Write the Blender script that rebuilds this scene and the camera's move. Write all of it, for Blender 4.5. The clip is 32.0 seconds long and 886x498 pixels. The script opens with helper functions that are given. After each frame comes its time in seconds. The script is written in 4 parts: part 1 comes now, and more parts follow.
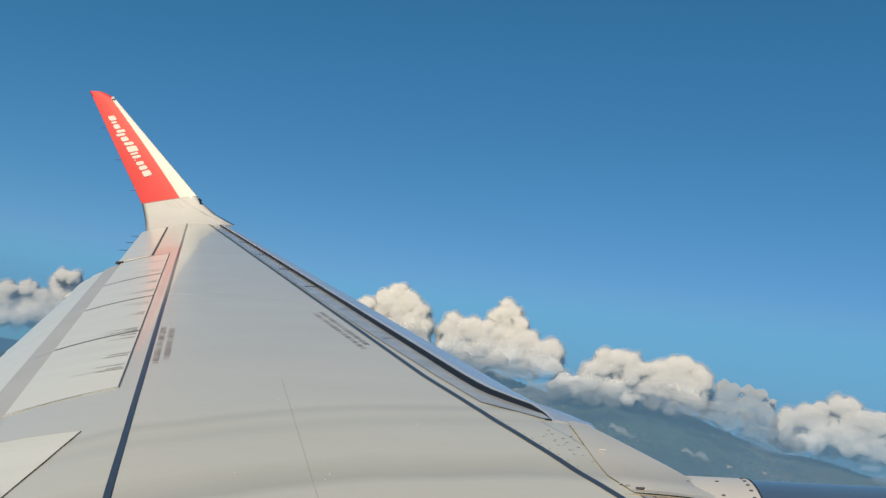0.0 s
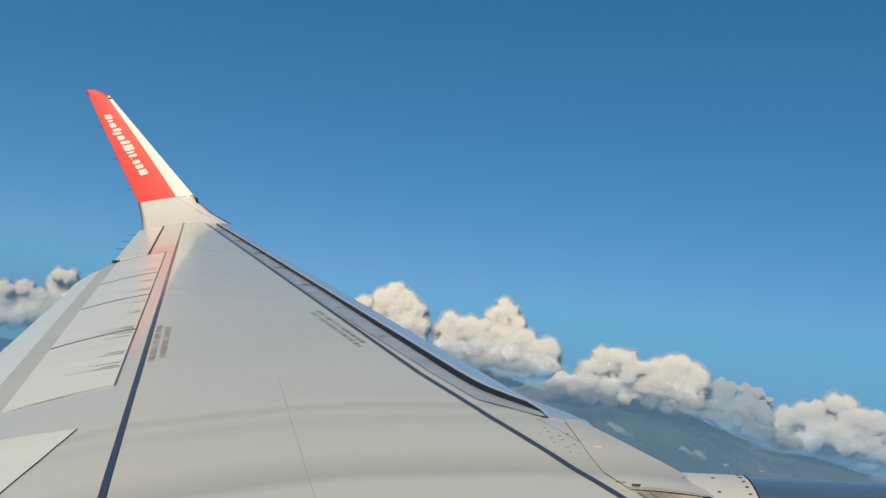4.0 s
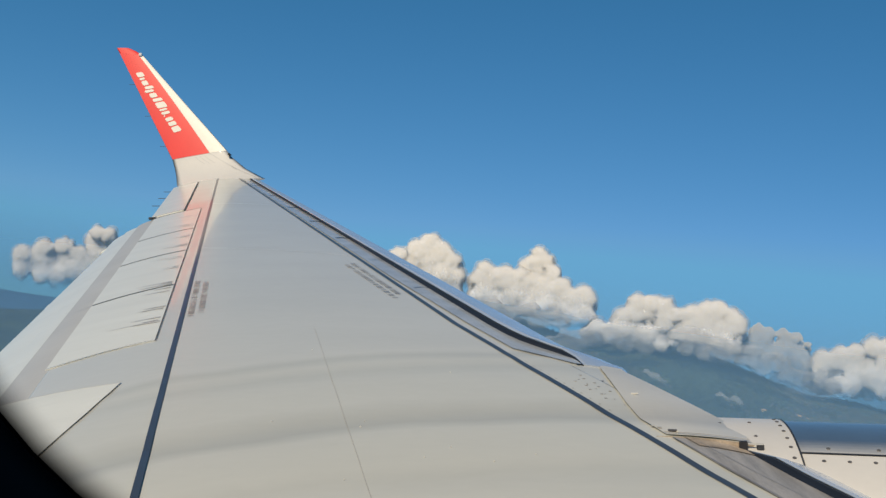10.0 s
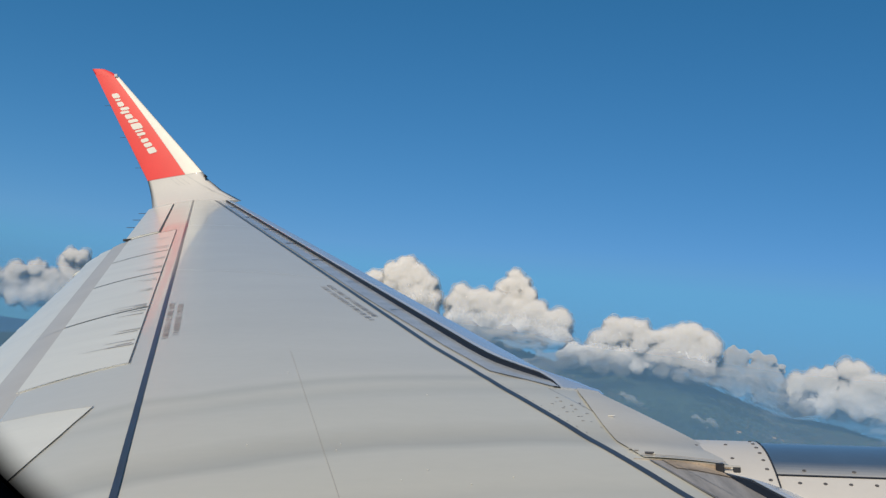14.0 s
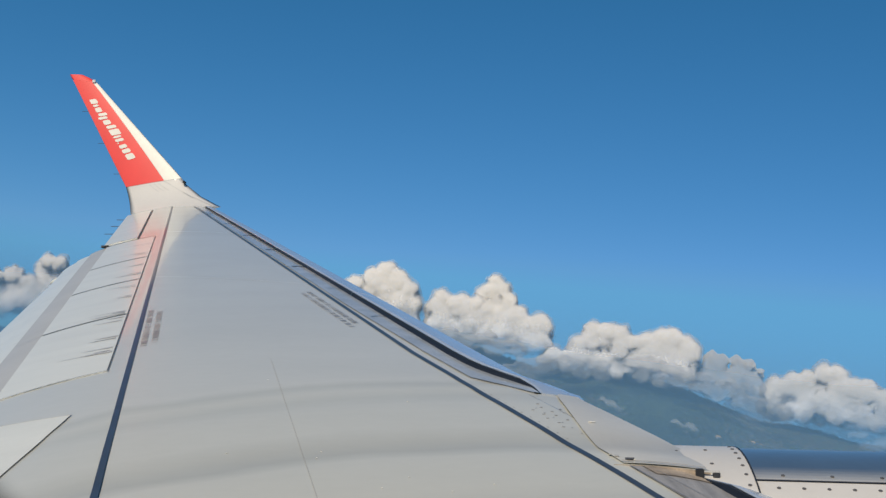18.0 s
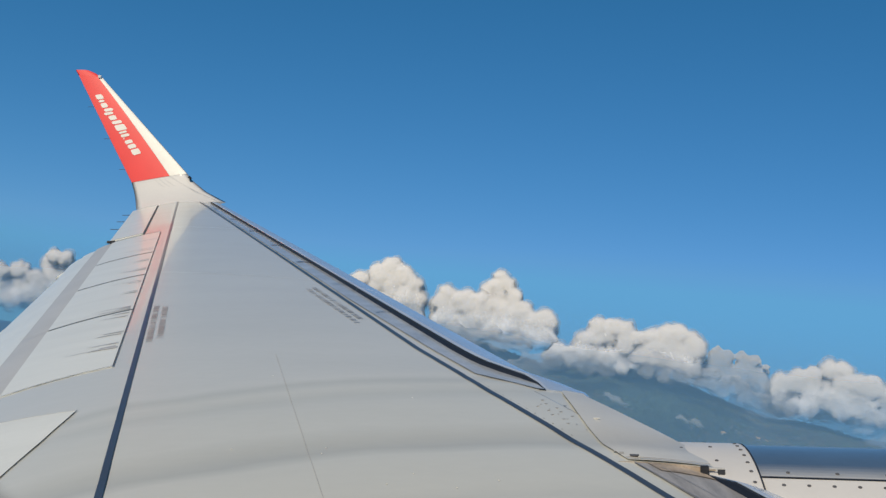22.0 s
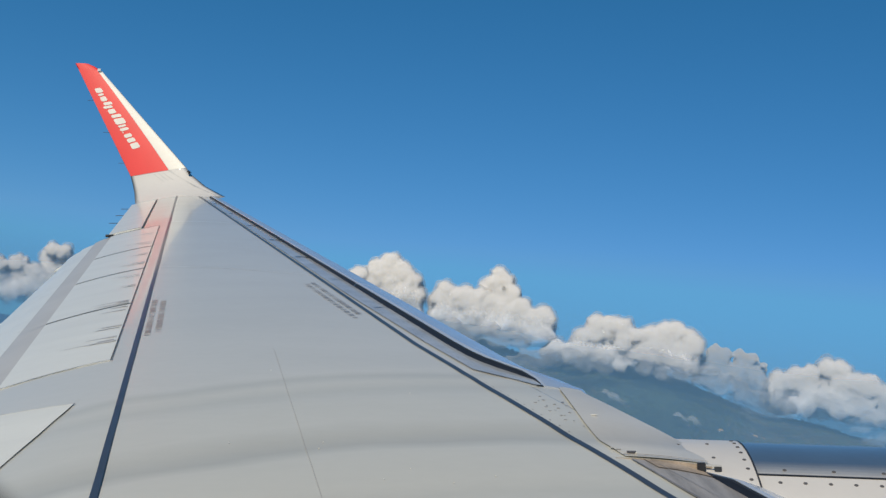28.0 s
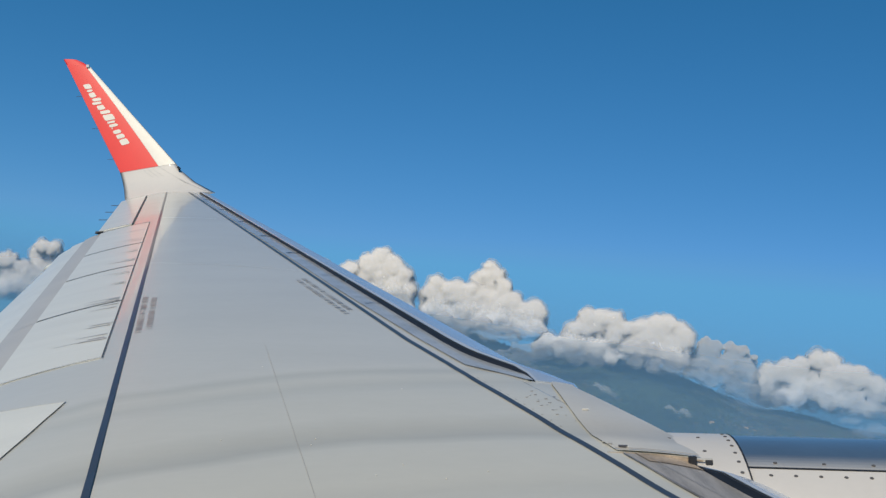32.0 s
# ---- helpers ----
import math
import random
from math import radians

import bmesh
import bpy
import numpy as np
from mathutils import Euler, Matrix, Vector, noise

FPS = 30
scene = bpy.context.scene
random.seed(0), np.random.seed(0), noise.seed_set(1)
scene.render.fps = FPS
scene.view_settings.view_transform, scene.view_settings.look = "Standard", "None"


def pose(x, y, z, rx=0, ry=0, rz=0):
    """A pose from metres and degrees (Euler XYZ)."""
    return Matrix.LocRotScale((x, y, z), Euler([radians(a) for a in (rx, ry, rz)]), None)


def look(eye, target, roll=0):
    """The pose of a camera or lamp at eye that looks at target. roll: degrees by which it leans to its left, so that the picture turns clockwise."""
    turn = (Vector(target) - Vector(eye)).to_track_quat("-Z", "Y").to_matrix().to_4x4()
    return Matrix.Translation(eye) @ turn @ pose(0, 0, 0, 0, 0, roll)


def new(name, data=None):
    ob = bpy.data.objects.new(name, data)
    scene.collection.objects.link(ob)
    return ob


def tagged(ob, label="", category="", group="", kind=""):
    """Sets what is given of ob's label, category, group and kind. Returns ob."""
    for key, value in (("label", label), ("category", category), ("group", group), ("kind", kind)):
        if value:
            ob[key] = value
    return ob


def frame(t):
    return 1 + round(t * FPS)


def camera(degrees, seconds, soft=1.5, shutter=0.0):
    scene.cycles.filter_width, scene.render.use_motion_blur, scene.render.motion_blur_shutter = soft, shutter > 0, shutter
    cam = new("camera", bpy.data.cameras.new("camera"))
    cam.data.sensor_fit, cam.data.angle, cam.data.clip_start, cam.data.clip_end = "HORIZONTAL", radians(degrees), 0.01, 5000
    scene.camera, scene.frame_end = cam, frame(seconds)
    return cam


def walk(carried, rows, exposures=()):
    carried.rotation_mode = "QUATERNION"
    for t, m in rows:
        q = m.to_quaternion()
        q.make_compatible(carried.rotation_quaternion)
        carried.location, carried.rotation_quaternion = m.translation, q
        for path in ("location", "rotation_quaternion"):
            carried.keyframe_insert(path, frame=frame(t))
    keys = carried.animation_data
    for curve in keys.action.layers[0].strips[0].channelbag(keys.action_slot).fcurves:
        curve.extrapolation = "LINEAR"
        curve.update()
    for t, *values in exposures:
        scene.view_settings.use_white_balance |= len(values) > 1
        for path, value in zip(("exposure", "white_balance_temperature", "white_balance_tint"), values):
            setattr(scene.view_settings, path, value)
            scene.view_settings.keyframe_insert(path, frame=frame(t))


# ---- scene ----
# The aircraft's axes: x ahead along the wing's front, y out along the wing, z up from the cabin window.
# BANK sets those axes into the world: the aircraft climbs and banks, 450 m above the plain.
ALTITUDE = 450.0
BANK = Matrix.Translation((0, 0, ALTITUDE)) @ pose(0, 0, 0, 96.4) @ pose(0, 0, 0, 0, 0, 8.0) @ pose(0, 0, 0, -90)

# seconds, x, y, z, yaw, pitch, roll in the axes of the aircraft
ROWS = [
    (0, -0.003, 0.007, 0.008, -1.29, 2.45, 1.29),
    (0.5, 0.002, 0.007, 0.002, -1.32, 2.28, 1.22),
    (1, -0.002, 0.004, 0.004, -1.33, 2.10, 1.22),
    (1.5, 0.003, 0.003, 0.003, -1.31, 2.17, 1.18),
    (2, -0.000, 0.007, 0.005, -1.11, 2.33, 1.26),
    (2.5, 0.001, 0.007, 0.001, -1.01, 2.24, 1.28),
    (3, 0.004, 0.006, 0.000, -1.04, 2.15, 1.29),
    (3.5, 0.001, 0.010, 0.001, -1.14, 2.30, 1.24),
    (4, 0.002, 0.008, 0.002, -1.46, 2.39, 1.20),
    (4.5, -0.002, 0.016, 0.006, -1.27, 2.33, 0.99),
    (6.5, 0.001, 0.003, 0.007, -0.22, 2.15, 0.59),
    (7, 0.001, 0.002, 0.005, -0.10, 2.22, 0.52),
    (7.5, -0.003, 0.006, 0.004, 0.08, 2.16, 0.52),
    (8, 0.001, 0.001, 0.002, 0.39, 2.14, 0.53),
    (8.5, 0.000, 0.002, 0.005, 0.58, 1.99, 0.50),
    (9, -0.002, -0.002, 0.004, 0.36, 1.43, 0.43),
    (9.5, 0.001, -0.002, 0.003, 0.34, 0.36, 0.31),
    (10, 0.003, -0.002, 0.001, 0.44, -0.46, 0.11),
    (10.5, 0.004, -0.003, 0.001, 0.56, -0.89, -0.05),
    (11, -0.000, -0.004, 0.001, 0.63, -0.99, -0.11),
    (11.5, -0.002, -0.005, 0.008, 0.49, -0.91, -0.10),
    (12, 0.002, -0.003, 0.002, 0.34, -0.52, -0.20),
    (12.5, -0.000, -0.003, 0.001, 0.23, -0.15, -0.11),
    (13, -0.001, -0.001, 0.000, -0.01, -0.01, -0.00),
    (13.5, 0.003, 0.002, 0.001, -0.44, 0.46, 0.05),
    (14, 0.001, 0.003, 0.000, -0.91, 0.83, 0.19),
    (14.5, 0.005, 0.006, 0.003, -1.16, 1.01, 0.17),
    (15, 0.003, 0.004, 0.002, -1.50, 1.29, 0.25),
    (15.5, 0.004, 0.005, 0.004, -1.78, 1.40, 0.19),
    (17.5, 0.002, 0.002, 0.003, -2.15, 1.22, 0.08),
    (18, -0.000, 0.003, 0.004, -2.05, 1.16, 0.06),
    (18.5, 0.001, 0.003, 0.006, -1.96, 1.16, 0.03),
    (19, 0.001, 0.003, 0.006, -1.86, 1.10, 0.08),
    (19.5, 0.001, 0.002, 0.006, -1.88, 1.11, 0.10),
    (20, -0.004, 0.001, 0.005, -1.86, 1.09, 0.16),
    (20.5, -0.001, 0.002, 0.008, -1.84, 0.95, 0.13),
    (21, 0.002, 0.001, 0.004, -1.75, 1.02, 0.16),
    (21.5, -0.003, -0.001, 0.005, -1.68, 0.98, 0.22),
    (22, 0.001, 0.004, 0.007, -1.75, 0.90, 0.14),
    (22.5, 0.001, 0.002, 0.007, -1.76, 0.74, 0.15),
    (23, -0.000, 0.004, 0.008, -1.62, 0.66, 0.15),
    (23.5, -0.003, 0.006, 0.010, -1.73, 0.50, 0.17),
    (24, -0.002, 0.001, 0.006, -1.77, 0.55, 0.13),
    (24.5, -0.003, 0.003, 0.008, -1.90, 0.39, 0.24),
    (25, 0.000, 0.002, 0.008, -1.75, 0.31, 0.24),
    (25.5, -0.003, -0.001, 0.006, -1.76, 0.34, 0.31),
    (27.5, -0.001, 0.001, 0.006, -1.88, 0.57, 0.52),
    (28, 0.002, 0.003, 0.006, -1.82, 0.67, 0.51),
    (28.5, -0.000, 0.002, 0.005, -1.86, 0.73, 0.50),
    (29, -0.003, 0.006, 0.007, -1.84, 0.74, 0.52),
    (29.5, 0.000, 0.000, 0.006, -1.92, 0.71, 0.44),
    (30, 0.002, 0.001, 0.008, -1.99, 0.69, 0.40),
    (30.5, 0.006, 0.001, 0.010, -1.93, 0.63, 0.31),
    (31, 0.001, -0.002, 0.008, -1.86, 0.70, 0.37),
    (31.5, 0.001, 0.001, 0.010, -2.43, 0.35, 0.25),
    (32, 0.002, 0.001, 0.011, -2.34, 0.35, 0.17),
]


def held(x, y, z, yaw, pitch, roll):
    return BANK @ pose(x, y, z, 90 + pitch, 0, yaw) @ pose(0, 0, 0, 0, 0, roll)


cam = camera(48.0, 32.0, soft=1.4)
walk(cam, [(t, held(*p)) for t, *p in ROWS],
     [(0, 0.10, 7050, 8), (8.5, 0.10, 7050, 8), (11.5, 0.0, 6700, 10), (17, 0.0, 6500, 10), (32, -0.03, 6250, 9)])

# ---- light ----
SUN_AZ, SUN_EL = radians(207.5), radians(39.3)   # clockwise from +y
world = bpy.data.worlds.new("world")
scene.world = world
world.use_nodes = True
wn, wl = world.node_tree.nodes, world.node_tree.links
sky = wn.new("ShaderNodeTexSky")
sky.sky_type, sky.sun_disc = "NISHITA", False
sky.sun_elevation, sky.sun_rotation = SUN_EL, SUN_AZ
sky.altitude, sky.air_density, sky.dust_density, sky.ozone_density = 1200, 1.0, 0.0, 2.0
split, join = wn.new("ShaderNodeSeparateColor"), wn.new("ShaderNodeCombineColor")   # clear, deep blue air
wl.new(sky.outputs[0], split.inputs[0])
for k, (most, power, gain) in enumerate(((3.9, 1.3, 0.272), (6.6, 0.8, 1.055), (8.0, 0.85, 1.42))):
    even, bend, scale = (wn.new("ShaderNodeMath") for _ in range(3))
    even.operation, bend.operation, scale.operation = "MINIMUM", "POWER", "MULTIPLY"
    even.inputs[1].default_value, bend.inputs[1].default_value, scale.inputs[1].default_value = most, power, gain
    for a, b in ((split.outputs[k], even), (even.outputs[0], bend), (bend.outputs[0], scale)):
        wl.new(a, b.inputs[0])
    wl.new(scale.outputs[0], join.inputs[k])
wl.new(join.outputs[0], wn["Background"].inputs[0])
wn["Background"].inputs[1].default_value = 0.077
sun = new("sun", bpy.data.lights.new("sun", "SUN"))
sun.data.energy, sun.data.angle, sun.data.color = 3.15, radians(0.55), (1.0, 0.85, 0.64)
sun.matrix_world = look((0, 0, 900), Vector((0, 0, 900)) - Vector((math.sin(SUN_AZ) * math.cos(SUN_EL), math.cos(SUN_AZ) * math.cos(SUN_EL), math.sin(SUN_EL))))

# ---- materials ----
def material(name, color, rough=0.5, metal=0.0, coat=0.0, vary=0.08, scale=3.0, bump=0.0, bump_scale=60.0, stretch=(1, 1, 1), island=0.0):
    """Paint, metal or plant stuff: two scales of tone, fine relief, and a tone of its own for each piece."""
    m = bpy.data.materials.new(name)
    m.use_nodes = True
    n, l = m.node_tree.nodes, m.node_tree.links
    b = n["Principled BSDF"]
    b.inputs["Roughness"].default_value, b.inputs["Metallic"].default_value = rough, metal
    b.inputs["Coat Weight"].default_value, b.inputs["Coat Roughness"].default_value = coat, 0.06
    co, mp = n.new("ShaderNodeTexCoord"), n.new("ShaderNodeMapping")
    mp.inputs["Scale"].default_value = stretch
    l.new(co.outputs["Object"], mp.inputs[0])
    big, fine = n.new("ShaderNodeTexNoise"), n.new("ShaderNodeTexNoise")
    big.inputs["Scale"].default_value, big.inputs["Detail"].default_value = scale, 5
    fine.inputs["Scale"].default_value, fine.inputs["Detail"].default_value = scale * 14, 4
    for t in (big, fine):
        l.new(mp.outputs[0], t.inputs["Vector"])
    mix = n.new("ShaderNodeMath")
    mix.operation = "MULTIPLY_ADD"
    l.new(fine.outputs[0], mix.inputs[0])
    mix.inputs[1].default_value = 0.4
    l.new(big.outputs[0], mix.inputs[2])
    ramp = n.new("ShaderNodeMapRange")
    l.new(mix.outputs[0], ramp.inputs[0])
    ramp.inputs[1].default_value, ramp.inputs[2].default_value = 0.45, 0.95
    ramp.inputs[3].default_value, ramp.inputs[4].default_value = 1 - vary, 1 + vary
    last = ramp.outputs[0]
    if island:
        geo, isl, mul = n.new("ShaderNodeNewGeometry"), n.new("ShaderNodeMapRange"), n.new("ShaderNodeMath")
        l.new(geo.outputs["Random Per Island"], isl.inputs[0])
        isl.inputs[3].default_value, isl.inputs[4].default_value = 1 - island, 1 + island
        mul.operation = "MULTIPLY"
        l.new(last, mul.inputs[0]), l.new(isl.outputs[0], mul.inputs[1])
        last = mul.outputs[0]
    tint = n.new("ShaderNodeVectorMath")
    tint.operation = "SCALE"
    tint.inputs[0].default_value = color
    l.new(last, tint.inputs["Scale"])
    l.new(tint.outputs[0], b.inputs["Base Color"])
    if bump:
        bp, bt = n.new("ShaderNodeBump"), n.new("ShaderNodeTexNoise")
        bt.inputs["Scale"].default_value, bt.inputs["Detail"].default_value = bump_scale, 3
        l.new(co.outputs["Object"], bt.inputs["Vector"])
        l.new(bt.outputs[0], bp.inputs["Height"])
        bp.inputs["Strength"].default_value, bp.inputs["Distance"].default_value = bump, 0.01
        l.new(bp.outputs[0], b.inputs["Normal"])
    return m


M_WING = material("wing_grey_paint", (0.628, 0.628, 0.573), 0.26, coat=0.3, vary=0.035, scale=1.2, stretch=(0.7, 1.5, 1))
M_PANEL = material("panel_light_grey_paint", (0.80, 0.80, 0.72), 0.3, coat=0.2, vary=0.05, scale=2.0, stretch=(0.4, 2.5, 1))
M_SHROUD = material("shroud_mid_grey_paint", (0.53, 0.515, 0.475), 0.4, coat=0.15, vary=0.06, scale=2.5)
M_LE = material("slat_bare_aluminium", (0.88, 0.93, 0.98), 0.24, metal=0.6, vary=0.07, scale=3.0)
M_STRIPE = material("stripe_slate_paint", (0.048, 0.056, 0.072), 0.34, coat=0.3, vary=0.1, scale=6)
M_SEAL = material("seal_dark_rubber", (0.09, 0.09, 0.095), 0.7, vary=0.15, scale=20)
M_SEAM = material("seam_grey_filler", (0.53, 0.53, 0.51), 0.5, vary=0.1, scale=12)
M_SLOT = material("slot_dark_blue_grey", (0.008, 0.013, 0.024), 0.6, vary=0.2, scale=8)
M_WHITE = material("cream_white_paint", (0.66, 0.64, 0.60), 0.5, coat=0.15, vary=0.04, scale=2.0)
M_RED = material("signal_red_paint", (0.92, 0.042, 0.034), 0.5, coat=0.06, vary=0.05, scale=2.5)
M_LOGO = material("decal_white_film", (0.86, 0.83, 0.73), 0.45, vary=0.04, scale=10)
M_COWL = material("cowl_polished_metal", (0.60, 0.58, 0.55), 0.30, metal=0.9, vary=0.09, scale=1.4, bump=0.03, bump_scale=5)
M_BRONZE = material("bay_stained_primer", (0.38, 0.31, 0.235), 0.55, vary=0.55, scale=9)
M_INK = material("placard_ink", (0.30, 0.30, 0.31), 0.6, vary=0.2, scale=40)
M_INK_RED = material("placard_faded_ink", (0.40, 0.345, 0.325), 0.6, vary=0.2, scale=40)
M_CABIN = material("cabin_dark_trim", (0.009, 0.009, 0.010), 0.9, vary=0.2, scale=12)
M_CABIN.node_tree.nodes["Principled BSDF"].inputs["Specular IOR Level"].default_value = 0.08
M_FUSE = material("fuselage_white_paint", (0.74, 0.73, 0.71), 0.35, coat=0.2, vary=0.04, scale=0.8)
M_LIGHT = material("lamp_clear_cover", (0.9, 0.9, 0.88), 0.3, metal=0.0, vary=0.02, scale=10)
M_TRACK = material("track_black_steel", (0.025, 0.027, 0.032), 0.5, vary=0.2, scale=20)
M_FAIR = material("fairing_pale_paint", (0.63, 0.615, 0.565), 0.34, coat=0.15, vary=0.06, scale=3)
M_APRON = material("apron_worn_paint", (0.335, 0.325, 0.315), 0.5, vary=0.34, scale=6, stretch=(3, 0.5, 1))
# five paler, duller steps: the cowl's lower reflection put into its colour
M_GLEAM = [material("cowl_gleam_metal", (0.62 + 0.04 * i, 0.60 + 0.035 * i, 0.57 + 0.025 * i), 0.32 + 0.02 * i, metal=0.85 - 0.08 * i, vary=0.08, scale=4) for i in range(5)]
# blue-grey of the sky's reflection on the curving skin, put into the colour
M_SLATE = material("skin_sky_sheen", (0.45, 0.47, 0.48), 0.2, coat=0.3, vary=0.2, scale=4)
M_SOOT = material("soot_smear_film", (0.52, 0.525, 0.52), 0.5, vary=0.2, scale=20)


def rib_shading(m):
    """Faint darker bands across the skin over the ribs, slightly bowed: uneven sheen painted in."""
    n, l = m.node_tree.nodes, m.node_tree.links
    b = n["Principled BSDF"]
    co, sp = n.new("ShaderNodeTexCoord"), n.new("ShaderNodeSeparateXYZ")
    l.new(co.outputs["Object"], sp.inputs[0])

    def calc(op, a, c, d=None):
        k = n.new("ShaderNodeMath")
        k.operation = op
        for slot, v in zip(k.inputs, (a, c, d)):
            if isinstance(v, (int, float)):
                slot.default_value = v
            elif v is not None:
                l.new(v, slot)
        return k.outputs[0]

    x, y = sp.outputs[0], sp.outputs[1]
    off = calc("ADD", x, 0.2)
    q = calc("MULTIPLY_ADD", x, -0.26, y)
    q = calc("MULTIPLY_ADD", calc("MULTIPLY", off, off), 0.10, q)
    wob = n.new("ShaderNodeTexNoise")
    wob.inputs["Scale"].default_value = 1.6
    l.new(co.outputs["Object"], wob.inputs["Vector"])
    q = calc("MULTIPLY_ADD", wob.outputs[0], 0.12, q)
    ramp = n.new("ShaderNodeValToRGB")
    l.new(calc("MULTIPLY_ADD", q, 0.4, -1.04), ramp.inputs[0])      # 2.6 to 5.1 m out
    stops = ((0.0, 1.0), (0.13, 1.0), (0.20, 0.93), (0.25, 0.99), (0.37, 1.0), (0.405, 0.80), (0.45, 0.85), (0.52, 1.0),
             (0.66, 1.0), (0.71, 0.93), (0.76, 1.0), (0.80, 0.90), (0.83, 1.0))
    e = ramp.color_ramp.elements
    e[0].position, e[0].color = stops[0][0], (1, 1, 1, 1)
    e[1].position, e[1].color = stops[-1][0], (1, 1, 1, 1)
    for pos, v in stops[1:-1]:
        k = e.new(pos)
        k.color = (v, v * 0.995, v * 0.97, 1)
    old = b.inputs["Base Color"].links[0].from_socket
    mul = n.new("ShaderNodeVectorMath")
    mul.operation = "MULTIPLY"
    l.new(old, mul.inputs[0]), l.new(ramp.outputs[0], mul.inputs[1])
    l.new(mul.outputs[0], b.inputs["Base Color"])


rib_shading(M_WING)
rib_shading(M_FAIR)


# ---- the aircraft ----
def part(name, bm, mat, parent, label=""):
    """One mesh object under a thing or under a part."""
    me = bpy.data.meshes.new(name)
    bm.normal_update()
    bm.to_mesh(me)
    bm.free()
    me.materials.append(mat)
    ob = new(name, me)
    ob.parent = parent
    return tagged(ob, label)


def shared(name, me, parent, m):
    """A further piece on a mesh that alike pieces share."""
    ob = new(name, me)
    ob.parent = parent
    ob.matrix_local = m
    return ob


airliner = tagged(new("airliner"), "white and grey jet airliner in flight, upswept red winglet", "airplane")
airliner.matrix_world = BANK

SIDE = radians(-9.5)                      # the fuselage's heading in the aircraft's axes
AHEAD = Vector((math.cos(SIDE), math.sin(SIDE), 0))
OUT = Vector((-math.sin(SIDE), math.cos(SIDE), 0))


def smooth(a, b, x):
    k = min(max((x - a) / (b - a), 0.0), 1.0)
    return k * k * (3 - 2 * k)


def rear(y):
    """The rear stripe's line, along the rear spar."""
    return -0.30 - 0.2145 * y


def front(y):
    """The front stripe's line, along the front spar, with its kink at the engine."""
    return 1.72 - 0.3255 * y if y > 5.2 else 0.0274 - (y - 5.2) * 0.3735


def nose(y):
    """How far the leading edge lies ahead of the front stripe: slats outboard, the pylon's fairing, the inboard slat."""
    if y < 3.45:
        return 0.66
    k = smooth(4.42, 4.7, y)
    return 0.47 * (1 - k) + (0.42 + 0.015 * (15.2 - y)) * k


def droop(y):
    if y < 3.45:
        return 0.17
    k = smooth(4.42, 4.9, y)
    return 0.045 * (1 - k) + k * 0.13 * nose(y) / 0.57


RIBS = ((3.60, 0.0035, 0.11), (3.02, 0.003, 0.13), (4.32, 0.002, 0.12), (4.56, 0.0015, 0.06))   # dips of the skin along the ribs


def height(x, y):
    """The wing's upper skin."""
    z = -1.15 + 0.138 * y
    q = y - 0.26 * x + 0.10 * (x + 0.2) ** 2
    for rib, deep, wide in RIBS:
        z -= deep * math.exp(-((q - rib) / wide) ** 2)
    r, f = rear(y), front(y)
    if x < r:
        a = r - x
        return z - 0.12 * a - 0.13 * a * a
    if x > f:
        return z - droop(y) * ((x - f) / nose(y)) ** 2
    t = (x - r) / (f - r)
    return z + 0.05 * (f - r) * t * (1 - t)


def aft(y, a):
    return rear(y) - a


def ahead(y, s):
    return front(y) + s * nose(y)


def sheet(edge_a, edge_b, y0, y1, lift=0.0, thick=0.0, ny=24, nx=8, fall=0.0, slant=0.0):
    """A skin panel between two chordwise lines x = edge(y), lying on the wing, with its own thickness and rounded rim.
    fall: how far it hangs below the skin at edge_b. slant: how far its ends lean inboard there."""
    bm = bmesh.new()
    top = []
    for j in range(ny + 1):
        y = y0 + (y1 - y0) * j / ny
        row = []
        for i in range(nx + 1):
            k = i / nx
            x = edge_a(y) * (1 - k) + edge_b(y) * k
            yk = y - slant * k
            x += edge_b(yk) * k - edge_b(y) * k
            row.append(bm.verts.new((x, yk, height(x, yk) + lift - fall * k * k)))
        top.append(row)
    faces = []
    up = edge_b(y0) > edge_a(y0)
    for j in range(ny):
        for i in range(nx):
            q = (top[j][i], top[j][i + 1], top[j + 1][i + 1], top[j + 1][i])
            faces.append(bm.faces.new(q if up else q[::-1]))
    for f in faces:
        f.smooth = True
    if thick:
        rim = [top[0][i] for i in range(nx + 1)] + [top[j][nx] for j in range(1, ny + 1)]
        rim += [top[ny][i] for i in range(nx - 1, -1, -1)] + [top[j][0] for j in range(ny - 1, 0, -1)]
        edge = [bm.verts.new(v.co) for v in rim]
        low = [bm.verts.new(v.co - Vector((0, 0, thick))) for v in rim]
        for a in range(len(rim)):
            b = (a + 1) % len(rim)
            q = (edge[a], low[a], low[b], edge[b])
            bm.faces.new(q if up else q[::-1])
    return bm


